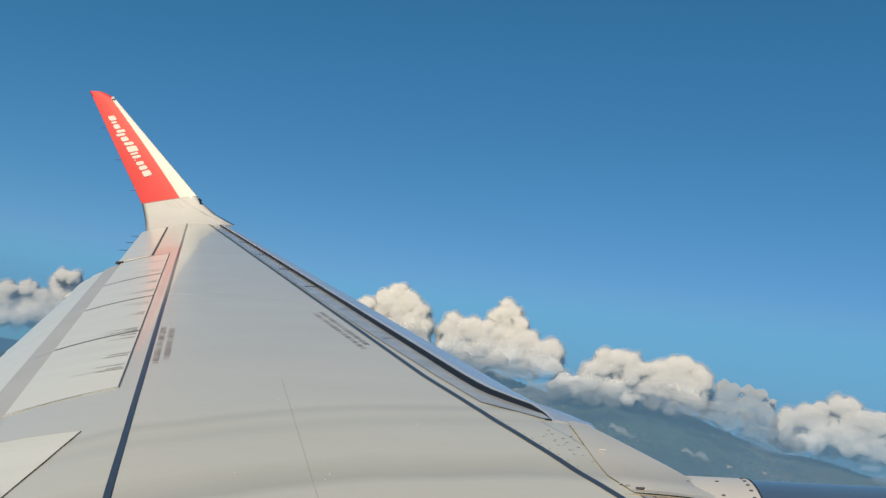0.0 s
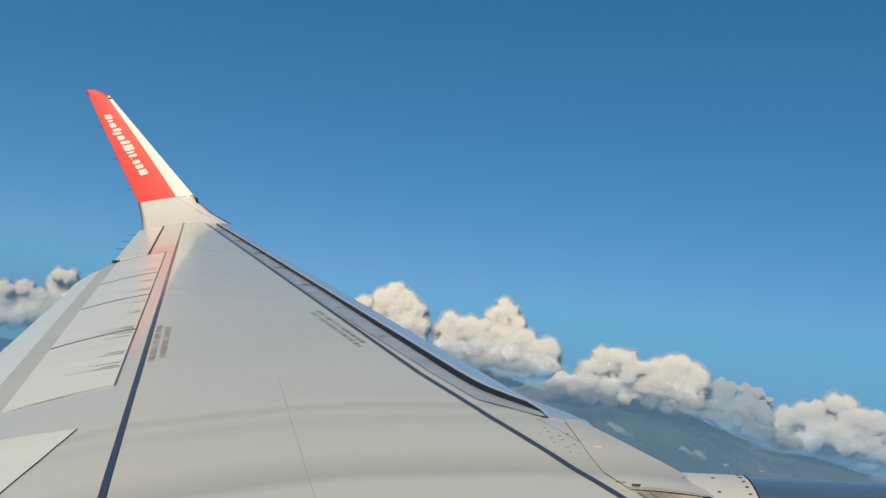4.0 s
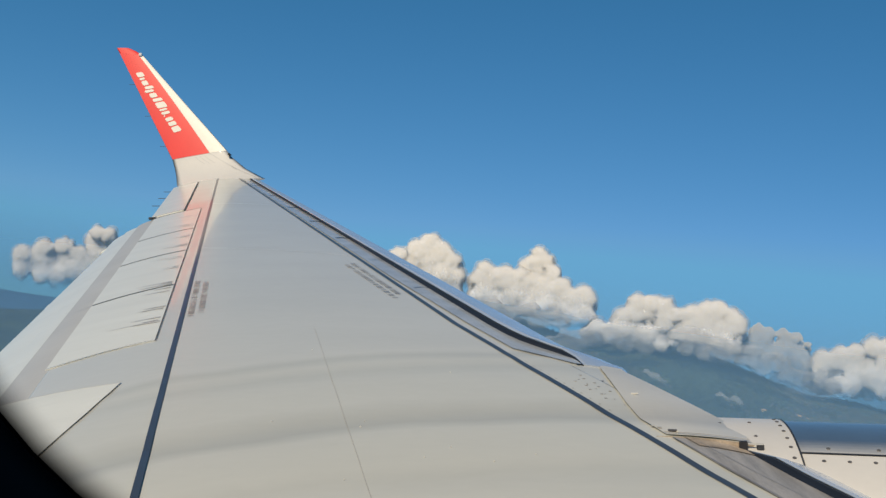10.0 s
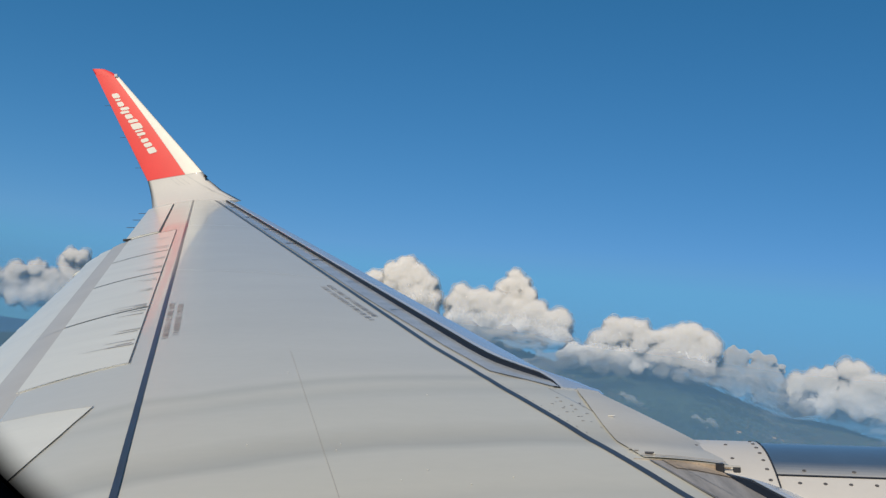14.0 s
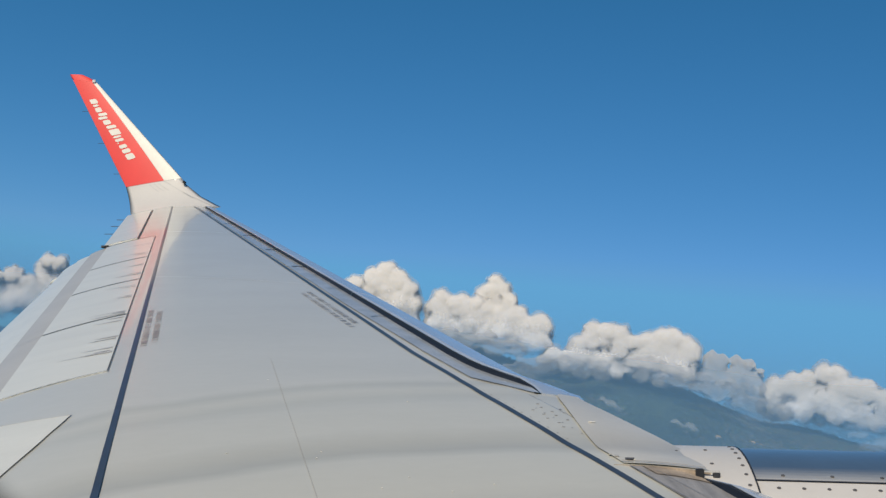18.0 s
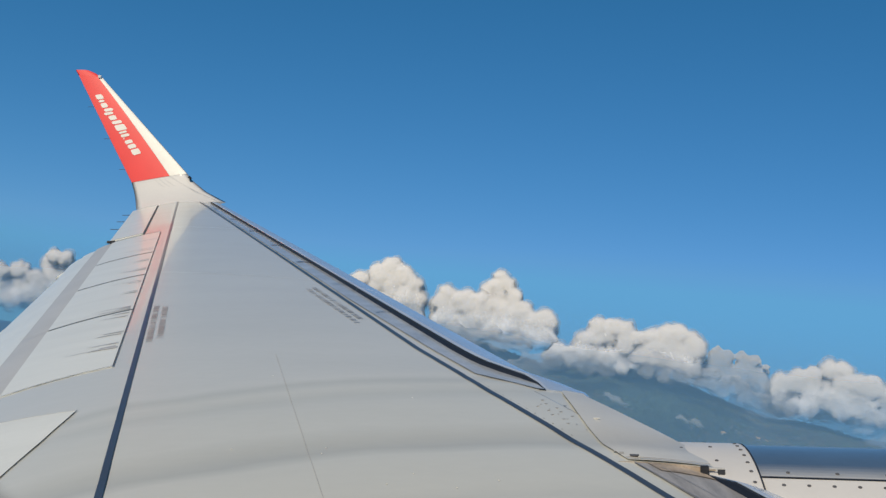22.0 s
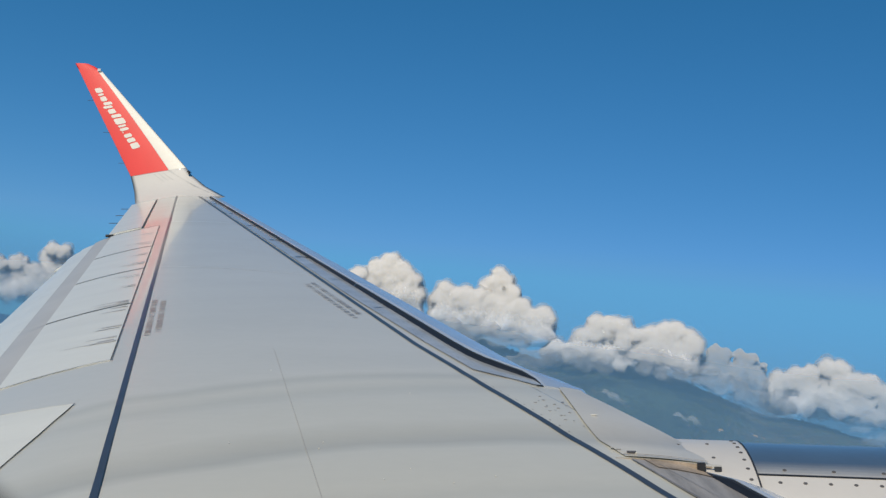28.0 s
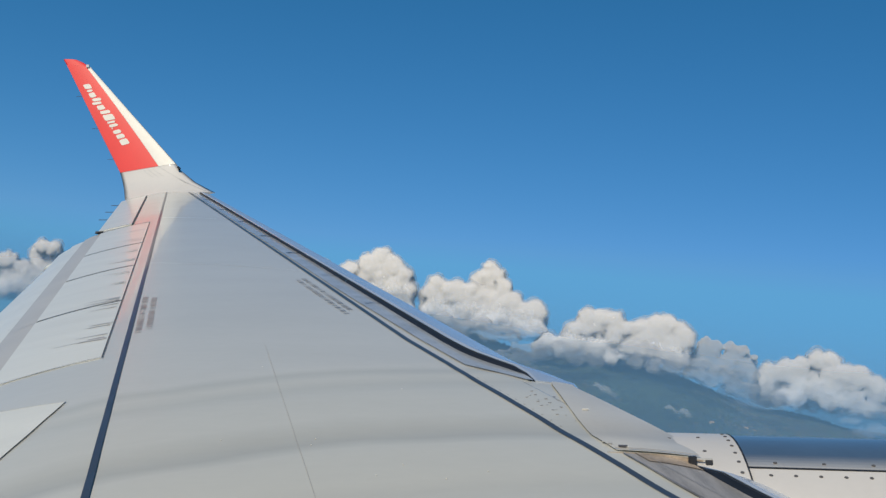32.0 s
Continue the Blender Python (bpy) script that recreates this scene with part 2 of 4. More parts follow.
def strip(points, width, lift=0.004):
    """A thin painted or rubber line lying on the skin through the plan points (x, y)."""
    bm = bmesh.new()
    pts = []
    for (xa, ya), (xb, yb) in zip(points, points[1:]):
        n = max(2, int(math.hypot(xb - xa, yb - ya) / 0.05))
        pts += [(xa + (xb - xa) * i / n, ya + (yb - ya) * i / n) for i in range(n)]
    pts.append(points[-1])
    prev = None
    for i, (x, y) in enumerate(pts):
        xa, ya = pts[max(i - 1, 0)]
        xb, yb = pts[min(i + 1, len(pts) - 1)]
        d = math.hypot(xb - xa, yb - ya)
        nx, ny = -(yb - ya) / d * width / 2, (xb - xa) / d * width / 2
        pair = [bm.verts.new((x + s * nx, y + s * ny, height(x + s * nx, y + s * ny) + lift)) for s in (1, -1)]
        if prev:
            bm.faces.new((prev[0], prev[1], pair[1], pair[0]))
        prev = pair
    return bm


def disc(radius, thick=0.004, sides=8):
    """A fastener's head: a low bevelled disc."""
    me = bpy.data.meshes.new("fastener")
    v, f = [], []
    for r, z in ((radius, 0), (radius, thick * 0.6), (radius * 0.75, thick)):
        v += [(r * math.cos(a * math.tau / sides), r * math.sin(a * math.tau / sides), z) for a in range(sides)]
    for k in range(2):
        f += [(k * sides + a, k * sides + (a + 1) % sides, (k + 1) * sides + (a + 1) % sides, (k + 1) * sides + a) for a in range(sides)]
    f.append(tuple(range(2 * sides, 3 * sides)))
    me.from_pydata(v, [], f)
    return me


def loft(rings, closed=True, caps=True):
    bm = bmesh.new()
    rows = [[bm.verts.new(p) for p in r] for r in rings]
    n = len(rows[0])
    for a, b in zip(rows, rows[1:]):
        for i in range(n if closed else n - 1):
            j = (i + 1) % n
            bm.faces.new((a[i], a[j], b[j], b[i])).smooth = True
    if caps and closed:
        for cap in (bm.faces.new(rows[0][::-1]), bm.faces.new(rows[-1])):
            for e in cap.edges:
                e.smooth = False
    bmesh.ops.recalc_face_normals(bm, faces=bm.faces)
    return bm


def lip_line(y):
    """The outboard slats' rear lip, which swings forward to a point at its inboard end."""
    return 0.37 + 0.25 * (1 - smooth(4.45, 5.0, y))


TIP = 15.25
# main skin: from the spoilers' trailing side to the fixed leading edge, closed below
rings = []
for y in [-0.7 + 0.3 * j for j in range(10)] + [2.4 + 0.04 * j for j in range(96)] + [6.4 + (TIP - 6.4) * j / 45 for j in range(46)]:
    xa, xb = aft(y, 0.60), ahead(y, lip_line(y) - 0.01 if y > 4.45 else 0.48)
    xs = [xa, xa + 0.008] + [xa + (xb - xa) * i / 20 for i in range(1, 20)] + [xb - 0.008, xb]
    top = [(x, y, height(x, y)) for x in xs]
    deep = 0.10 + 0.03 * (TIP - y)
    low = [(x, y, height(x, y) - 0.03 - deep * math.sin(math.pi * (i + 0.5) / 23)) for i, x in enumerate(xs)]
    rings.append(top + low[::-1])
wing = part("wing", loft(rings), M_WING, airliner, "grey painted upper wing skin with dark walkway stripes")

part("rear_stripe", strip([(rear(2.2), 2.2), (rear(15.2), 15.2)], 0.025), M_STRIPE, wing, "dark slate walkway stripe")
part("front_stripe", strip([(front(2.2), 2.2), (front(5.2), 5.2), (front(15.2), 15.2)], 0.027), M_STRIPE, wing, "dark slate walkway stripe")
part("skin_seam", strip([(0.38 - 0.212 * 2.6, 2.6), (0.38 - 0.212 * 5.0, 5.0)], 0.0016, 0.0012), M_INK, wing)
part("skin_seam", strip([(rear(11.4), 11.4), (front(11.2), 11.2)], 0.008, 0.003), M_SEAM, wing)
part("skin_seam", strip([(rear(7.9), 7.9), (front(7.5), 7.5)], 0.005, 0.003), M_SEAM, wing)

# spoilers outboard of the kink, each a plate of its own with dark gaps round it
SLANT = 0.15
CUTS = [4.86, 6.36, 7.86, 9.25, 11.05]
for ya, yb in zip(CUTS, CUTS[1:]):
    sp = part("spoiler", sheet(lambda y: aft(y, 0.105), lambda y: aft(y, 0.615), ya + 0.010, yb - 0.010, 0.004, 0.003, 16, 6, slant=SLANT), M_PANEL, airliner, "light grey spoiler panel with soot streaks")
    part("hinge_gap", strip([(aft(ya, 0.099), ya), (aft(yb, 0.099), yb)], 0.0045, 0.006), M_SEAL, sp)
    part("end_gap", strip([(aft(ya + 0.012, 0.105), ya + 0.012), (aft(ya + 0.012 - SLANT, 0.612), ya + 0.012 - SLANT)], 0.0035 if ya < 5 else 0.009 + 0.004 * ya / 5, 0.0062), M_SEAL, sp)
part("end_gap", strip([(aft(11.04, 0.10), 11.04), (aft(11.04 - SLANT, 0.60), 11.04 - SLANT)], 0.018, 0.0062), M_SEAL, airliner)
# soot smears drawn back from the hinge, each a tapering smudge
def smear(y, a0, a1, w, lean=0.12):
    bm = bmesh.new()
    prev = None
    for i in range(9):
        k = i / 8
        a = a0 + (a1 - a0) * k
        yc = y - lean * (a - a0)
        half = 0.5 * w * (1 - k) ** 0.7 * (1 + 0.3 * math.sin(9 * k + y * 7)) + 0.001
        row = [bm.verts.new((aft(q, a), q, height(aft(q, a), q) + 0.0066)) for q in (yc - half, yc + half)]
        if prev:
            bm.faces.new((prev[0], row[0], row[1], prev[1]))
        prev = row
    bmesh.ops.recalc_face_normals(bm, faces=bm.faces)
    return bm


rnd = random.Random(8)
for y, n in ((5.38, 5), (5.72, 2), (6.2, 3), (6.48, 3), (7.05, 3), (7.6, 2), (8.2, 3), (8.8, 3), (9.6, 3), (10.3, 3)):
    for i in range(n):
        part("soot_smear", smear(y + rnd.uniform(-0.09, 0.09), 0.108 + rnd.uniform(0, 0.02), 0.16 + rnd.uniform(0.03, 0.24), rnd.uniform(0.01, 0.028)), M_SOOT, airliner)

# inboard spoiler, square to the fuselage
bm = bmesh.new()
quad = [(-1.385, 4.17), (-1.45, 2.7), (-2.15, 2.7), (-1.99, 4.27)]
N = 6
grid = [[None] * (N + 1) for _ in range(N + 1)]
for i in range(N + 1):
    for j in range(N + 1):
        u, v = i / N, j / N
        x = (quad[0][0] * (1 - u) + quad[1][0] * u) * (1 - v) + (quad[3][0] * (1 - u) + quad[2][0] * u) * v
        y = (quad[0][1] * (1 - u) + quad[1][1] * u) * (1 - v) + (quad[3][1] * (1 - u) + quad[2][1] * u) * v
        grid[i][j] = bm.verts.new((x, y, height(x, y) + 0.0035))
for i in range(N):
    for j in range(N):
        bm.faces.new((grid[i][j], grid[i][j + 1], grid[i + 1][j + 1], grid[i + 1][j])).smooth = True
bmesh.ops.recalc_face_normals(bm, faces=bm.faces)
sp = part("spoiler", bm, M_PANEL, airliner, "light grey inboard spoiler panel")
part("hinge_gap", strip([(quad[0][0] + 0.002, quad[0][1]), (quad[1][0] + 0.002, quad[1][1])], 0.0028, 0.0055), M_SEAL, sp)
part("end_gap", strip([quad[0], quad[3]], 0.005, 0.0058), M_SEAM, sp)

# shroud strip and flap behind the spoilers, aileron outboard of them
shroud = part("flap_shroud", sheet(lambda y: aft(y, 0.60), lambda y: aft(y, 0.80), 2.4, 11.05, -0.012, 0.012, 30, 4, 0.02), M_SHROUD, airliner, "mid grey shroud strip")
def flap_end(y):
    return 1.08 + 0.036 * max(10.0 - y, 0.0)


flap = part("flap", sheet(lambda y: aft(y, 0.79), lambda y: aft(y, 0.935), 2.4, 11.0, -0.040, 0.012, 30, 4, 0.012), M_PANEL, airliner, "light grey flap, slightly lowered")
part("flap_tail", sheet(lambda y: aft(y, 0.925), lambda y: aft(y, flap_end(y)), 2.4, 11.0, -0.066, 0.010, 30, 5, 0.03), M_PANEL, flap)
part("shroud_joint", strip([(aft(6.3, 0.6), 6.3), (aft(6.25, 0.79), 6.25)], 0.012, 0.0), M_SEAM, shroud)
aileron = part("aileron", sheet(lambda y: aft(y, 0.30), lambda y: aft(y, 0.66), 11.1, 15.0, 0.012, 0.03, 14, 5), M_PANEL, airliner, "light grey aileron")
part("hinge_gap", strip([(aft(11.1, 0.29), 11.1), (aft(15.0, 0.29), 15.0)], 0.018, 0.008), M_SEAL, aileron)
part("end_gap", strip([(aft(11.08, 0.29), 11.08), (aft(11.0, 0.70), 11.0)], 0.03, 0.014), M_SEAL, aileron)


def fairing(y, length, girth, stick):
    """A flap track's canoe: slim, pointed at its rear end, slung under the flap."""
    rings = []
    for i in range(13):
        k = i / 12
        g = girth * (1 - k ** 2.2) ** 0.6 + 0.012
        a = stick - length * (1 - k)
        x = aft(y, a) + 0.16 * (a - 0.9)
        c = Vector((x, y, height(aft(y, a), y) - 0.20 + 0.10 * k))
        rings.append([c + OUT * (g * math.cos(t * math.tau / 12)) + Vector((0, 0, 0.7 * g * math.sin(t * math.tau / 12))) for t in range(12)])
    return loft(rings)


for y in (10.35, 7.75, 6.35):
    part("flap_track_fairing", fairing(y, 0.5, 0.085, flap_end(y) + 0.10), M_PANEL, airliner, "rounded grey fairing below the flap")

# leading edge: the lowered slats stand proud of the skin, a near-black face for the cove's shade behind each
SLATS = [4.46, 7.1, 9.8, 12.5, 15.1]


def open_by(y):
    return 0.030 * smooth(4.44, 4.75, y)


def strip_line(y):
    """Where the blue-grey strip under the lip begins."""
    return 0.06 + 0.07 * (1 - smooth(4.8, 7.0, y)) + 0.42 * (1 - smooth(4.43, 4.68, y))


def slat(y0, y1, s0, s1, lift, n=14):
    """A slat's shell: top from its rear lip at s0 to the nose at s1, rounded under. lift(y): how far the lip stands proud."""
    rings = []
    for j in range(n + 1):
        y = y0 + (y1 - y0) * j / n
        end = s1(y) if callable(s1) else s1
        lip = s0(y) if callable(s0) else s0
        ring = []
        for i in range(11):
            k = i / 10
            x = ahead(y, lip + (end - lip) * k)
            ring.append((x, y, height(x, y) + lift(y) * (1 + 0.1 * k - 1.0 * k * k) + 0.003))
        xe, ze = ring[-1][0], ring[-1][2]
        for d, dz in ((0.020, -0.02), (0.030, -0.05), (0.024, -0.09), (-0.02, -0.13)):
            ring.append((xe + d, y, ze + dz))
        x = ahead(y, lip)
        ring.append((x + 0.03, y, height(x, y) - 0.05))
        ring.append((x + 0.004, y, ring[0][2] - 0.006))
        rings.append(ring)
    return loft(rings)


def cove(y0, y1, s0, lift, deep=0.012, n=14):
    """Near-black face under the slat's rear lip: the slot's shade put into its colour."""
    bm = bmesh.new()
    prev = None
    for j in range(n + 1):
        y = y0 + (y1 - y0) * j / n
        x = ahead(y, s0(y) if callable(s0) else s0)
        z = height(x, y)
        row = [bm.verts.new(v) for v in ((x - (0.003 + deep * (1 - smooth(5.0, 9.0, y))) * min(1.0, lift(y) / 0.02), y, z + 0.0045), (x - 0.008, y, z + lift(y) * 0.5), (x - 0.004, y, z + lift(y) - 0.004), (x + 0.03, y, z + lift(y) - 0.008))]
        if prev:
            for i in range(3):
                bm.faces.new((prev[i], row[i], row[i + 1], prev[i + 1]))
        prev = row
    bmesh.ops.recalc_face_normals(bm, faces=bm.faces)
    return bm


for ya, yb in zip(SLATS, SLATS[1:]):
    sl = part("slat", slat(ya, yb - 0.012, lip_line, 1.0, open_by, 24), M_LE, airliner, "bare metal leading edge slat, slightly open")
    part("cove", cove(ya, yb - 0.012, lip_line, open_by, 0.03, 24), M_SLOT, sl, "near-black face holding the shade behind the slat")
    part("lip", sheet(lambda y: ahead(y, strip_line(y)), lambda y: ahead(y, lip_line(y) - 0.012), ya, yb, 0.004, 0, 24, 4), M_SLATE, sl, "strip under the slat lip, its blue-grey put in for sky reflection")
# pale fairing over the engine pylon, and the inboard slat with its dark gap and stained bay
FOOT = 3.452


def foot_edge(y):
    """The fairing's nose, drawn back where it ends over the slat bay."""
    return 1.0 - 0.20 * (1 - smooth(3.45, 3.66, y))


fairing_top = part("pylon_fairing", slat(FOOT, 4.455, 0.30, foot_edge, lambda y: -0.006, 26), M_WING, airliner, "pale fairing over the engine pylon")
part("fairing_panel", sheet(lambda y: ahead(y, float(np.interp(y, (3.46, 3.50, 3.64, 3.85, 4.12, 4.41, 4.49), (0.165, 0.17, 0.19, 0.32, 0.52, 0.74, 0.80)))), lambda y: ahead(y, foot_edge(y) - 0.008), 3.46, 4.49, 0.0045, 0, 26, 8), M_FAIR, fairing_top, "paler panel with a curved inboard edge")
bm = bmesh.new()
prev = None
for i in range(13):
    x = ahead(FOOT, 0.08 + 0.72 * i / 12)
    pair = [bm.verts.new((x, FOOT - 0.004, height(x, FOOT) + 0.001)), bm.verts.new((x, FOOT - 0.010, height(x, FOOT - 0.02) - 0.03))]
    if prev:
        bm.faces.new((prev[0], prev[1], pair[1], pair[0]))
    prev = pair
bmesh.ops.recalc_face_normals(bm, faces=bm.faces)
part("end_wall", bm, M_BRONZE, fairing_top, "stained end wall of the fairing")


def proud(y):
    return 0.031 * (1 - smooth(3.34, 3.44, y))


sl = part("slat", slat(1.2, 3.44, 0.50, 1.0, proud), M_LE, airliner, "bare metal inboard slat, slightly open")
part("cove", cove(1.2, 3.44, 0.495, proud), M_SLOT, sl, "near-black face holding the shade behind the slat")
part("apron", sheet(lambda y: ahead(y, 0.13), lambda y: ahead(y, 0.485), 1.5, 3.44, 0.003, 0, 14, 6), M_APRON, airliner, "worn grey apron ahead of the front stripe")
part("slat_bay", sheet(lambda y: ahead(y, 0.20), lambda y: ahead(y, 0.49), 3.36, 3.445, 0.006, 0, 4, 6), M_BRONZE, airliner, "stained bay at the slat track")
part("bay_seam", strip([(ahead(3.47, 0.16), 3.47), (ahead(3.47, 0.80), 3.47)], 0.005, 0.010), M_BRONZE, airliner)
part("bay_seam", strip([(ahead(3.44, 0.13), 3.44), (ahead(3.1, 0.14), 3.1), (ahead(2.6, 0.13), 2.6)], 0.0035, 0.007), M_INK, airliner)
part("bay_seam", strip([(ahead(3.40, 0.24), 3.40), (ahead(2.6, 0.30), 2.6)], 0.003, 0.007), M_INK, airliner)
part("bay_seam", strip([(ahead(4.41, 0.74), 4.41), (ahead(4.12, 0.52), 4.12), (ahead(3.85, 0.32), 3.85), (ahead(3.64, 0.19), 3.64), (ahead(3.50, 0.17), 3.50)], 0.002, 0.0055), M_SEAM, airliner)
part("strip_seam", strip([(ahead(y, strip_line(y) - 0.01), y) for y in [4.46 + 0.04 * i for i in range(20)] + [5.5, 6.0, 7.0]], 0.0016, 0.0055), M_SEAL, airliner)
for y in (13.9, 12.4, 11.0, 9.7, 8.5, 7.3, 6.2):
    part("skin_seam", strip([(ahead(y, 0.13), y), (ahead(y + 0.05, 0.24), y + 0.05), (ahead(y + 0.06, 0.35), y + 0.06)], 0.036 if y > 8 else 0.010, 0.007), M_STRIPE, airliner)


def block(name, c, size, mat, parent, label=""):
    bm = bmesh.new()
    bmesh.ops.create_cube(bm, size=1.0, matrix=Matrix.Translation(c) @ pose(0, 0, 0, 0, 0, math.degrees(SIDE)) @ Matrix.Diagonal((*size, 1)))
    bmesh.ops.bevel(bm, geom=bm.edges[:], offset=min(size) * 0.12, segments=2, affect="EDGES")
    return part(name, bm, mat, parent, label)


def on_skin(x, y, lift):
    return Vector((x, y, height(x, y) + lift))


block("slat_track", Vector((1.012, 3.425, height(1.012, 3.46) - 0.012)), (0.028, 0.02, 0.044), M_TRACK, airliner, "black slat track bracket")
block("slat_track", Vector((1.072, 3.43, height(1.072, 3.46) - 0.004)), (0.024, 0.02, 0.024), M_TRACK, airliner, "black slat track bracket")
block("slat_arm", Vector((1.045, 3.43, height(1.045, 3.46) + 0.004)), (0.075, 0.008, 0.006), M_SEAM, airliner, "thin metal slat arm")
for x, y, sx, sy, m in ((0.785, 3.50, 0.032, 0.024, M_SEAL), (0.745, 3.53, 0.016, 0.016, M_SEAM), (0.80, 3.495, 0.006, 0.026, M_LOGO), (0.725, 3.545, 0.010, 0.012, M_SEAM), (0.74, 3.98, 0.026, 0.012, M_LOGO)):
    block("skin_mark", on_skin(x, y, 0.0075), (sx, sy, 0.003), m, airliner)
head = disc(0.009, 0.0015)
head.materials.append(M_INK)
for i in range(12):
    y = 3.9 + 0.06 * (i % 5) + 0.11 * (i // 5)
    x = front(y) + 0.10 + 0.06 * (i // 5) + 0.015 * (i % 2)
    shared("fastener", head, wing, Matrix.Translation(on_skin(x, y, 0.0)) @ Matrix.Scale(0.75, 4))


speck = disc(0.0028, 0.0015, 6)
speck.materials.append(M_LOGO)
rnd = random.Random(21)
for i in range(10):
    y = rnd.choice((3.3, 3.5, 3.55, 3.1, 4.2, 4.5)) + rnd.uniform(-0.12, 0.12)
    x = rnd.uniform(rear(y) + 0.1, front(y) - 0.1)
    shared("rivet", speck, wing, Matrix.Translation(on_skin(x, y, 0.0015)))
for i in range(18):
    y = 3.75 + 0.07 * (i % 11)
    x = front(y) + 0.035 + 0.20 * (i // 11) * nose(y)
    shared("rivet", head, wing, Matrix.Translation(on_skin(x, y, 0.001)) @ Matrix.Scale(0.4, 4))


# placards: two lines of unreadable words each, as bars
def placard(name, origin, along, across, letters, size, mat, label):
    ob = new(name)
    ob.parent = airliner
    tagged(ob, label)
    rnd = random.Random(5)
    for row in range(2):
        k = 0.0 if row == 0 else 0.05
        for i in range(letters[row]):
            w = rnd.choice((0.008, 0.013, 0.018))
            if rnd.random() < 0.17:
                k += 0.03
            bm = bmesh.new()
            vs = []
            for a, b in ((k, row * size * 1.6), (k + w, row * size * 1.6), (k + w, row * size * 1.6 + size), (k, row * size * 1.6 + size)):
                x = origin[0] + along[0] * a + across[0] * b
                y = origin[1] + along[1] * a + across[1] * b
                vs.append(bm.verts.new((x, y, height(x, y) + 0.004)))
            bm.faces.new(vs)
            bmesh.ops.recalc_face_normals(bm, faces=bm.faces)
            part("letter_bar", bm, mat, ob)
            k += w + 0.016


placard("placard", (-0.685, 7.13), (0.325, -0.945), (-0.945, -0.325), (36, 36), 0.034, M_INK, "two faded dark lines of unreadable lettering")
placard("placard", (-1.645, 6.40), (0.21, -0.977), (0.977, 0.21), (31, 30), 0.034, M_INK_RED, "two faded reddish lines of unreadable lettering")

# ---- winglet ----
STATIONS = [  # leading point, trailing point, thickness
    ((-2.83, 15.20, 0.945), (-4.20, 15.25, 0.83), 0.10),
    ((-2.95, 15.38, 1.000), (-4.25, 15.42, 0.89), 0.10),
    ((-3.20, 15.55, 1.125), (-4.31, 15.60, 1.02), 0.09),
    ((-3.455, 15.68, 1.320), (-4.37, 15.72, 1.16), 0.08),
    ((-3.535, 15.725, 1.422), (-4.42, 15.78, 1.285), 0.08),
    ((-4.30, 16.07, 2.225), (-4.955, 16.12, 2.195), 0.06),
    ((-5.085, 16.45, 3.05), (-5.495, 16.50, 3.105), 0.045),
    ((-5.225, 16.50, 3.140), (-5.545, 16.53, 3.178), 0.040),
    ((-5.34, 16.53, 3.190), (-5.555, 16.54, 3.202), 0.034),
]


def blade(stations, k0, k1, proud, n=14, face_only=False):
    rings = []
    for idx, (le, te, th) in enumerate(stations):
        le, te = Vector(le), Vector(te)
        a = stations[max(idx - 1, 0)]
        b = stations[min(idx + 1, len(stations) - 1)]
        rise = (Vector(b[0]) + Vector(b[1]) - Vector(a[0]) - Vector(a[1])).normalized()
        inner = rise.cross(te - le).normalized()
        if inner.z < 0 and abs(inner.z) > abs(inner.y) or inner.y > 0:
            inner = -inner
        near, far = [], []
        for i in range(n + 1):
            k = k0(idx) + (k1(idx) - k0(idx)) * i / n
            shape = 2.6 * (math.sqrt(max(k, 0)) * 0.6 - 0.25 * k - 0.35 * k * k)
            p = le.lerp(te, k)
            near.append(p + inner * (th * shape * 0.5 + proud))
            far.append(p - inner * th * shape * 0.5)
        rings.append(near if face_only else near + far[-2:0:-1])
    return rings


winglet = part("winglet", loft(blade(STATIONS, lambda i: 0.0, lambda i: 1.0, 0.0)), M_WHITE, airliner, "white and red upswept winglet with plain white lettering shapes")


def finer(stations, n):
    out = []
    for (a, b, c), (d, e, f) in zip(stations, stations[1:]):
        out += [(Vector(a).lerp(d, i / n), Vector(b).lerp(e, i / n), c + (f - c) * i / n) for i in range(n)]
    return out + [stations[-1]]


RED = finer(STATIONS[4:7], 5)
bm = loft(blade(RED, lambda i: 0.31 - 0.012 * i, lambda i: 0.995, 0.004, face_only=True), closed=False)
part("red_panel", bm, M_RED, winglet, "glossy red painted panel")
bm = loft(blade(STATIONS[6:], lambda i: 0.0, lambda i: 1.0, 0.0042))
part("red_cap", bm, M_RED, winglet, "glossy red tip")


bm = loft(blade(RED, lambda i: 0.012, lambda i: 0.30 - 0.012 * i, 0.003, face_only=True), closed=False)
part("leading_strip", bm, M_LOGO, winglet, "bright cream leading edge strip")


def winglet_line(points, width):
    """A fine joint on the winglet's inner face, through (station, k) points."""
    bm = bmesh.new()
    prev = None
    for s, k in points:
        i = min(int(s), len(STATIONS) - 2)
        f = s - i
        ring = blade(STATIONS, lambda j: k, lambda j: k + 0.02, 0.004, n=1, face_only=True)
        row = [bm.verts.new(ring[i][e].lerp(ring[i + 1][e], f) if e == 0 else ring[i][0].lerp(ring[i + 1][0], f) + (ring[i][1] - ring[i][0]).normalized() * width) for e in (0, 1)]
        if prev:
            bm.faces.new((prev[0], prev[1], row[1], row[0]))
        prev = row
    bmesh.ops.recalc_face_normals(bm, faces=bm.faces)
    return bm


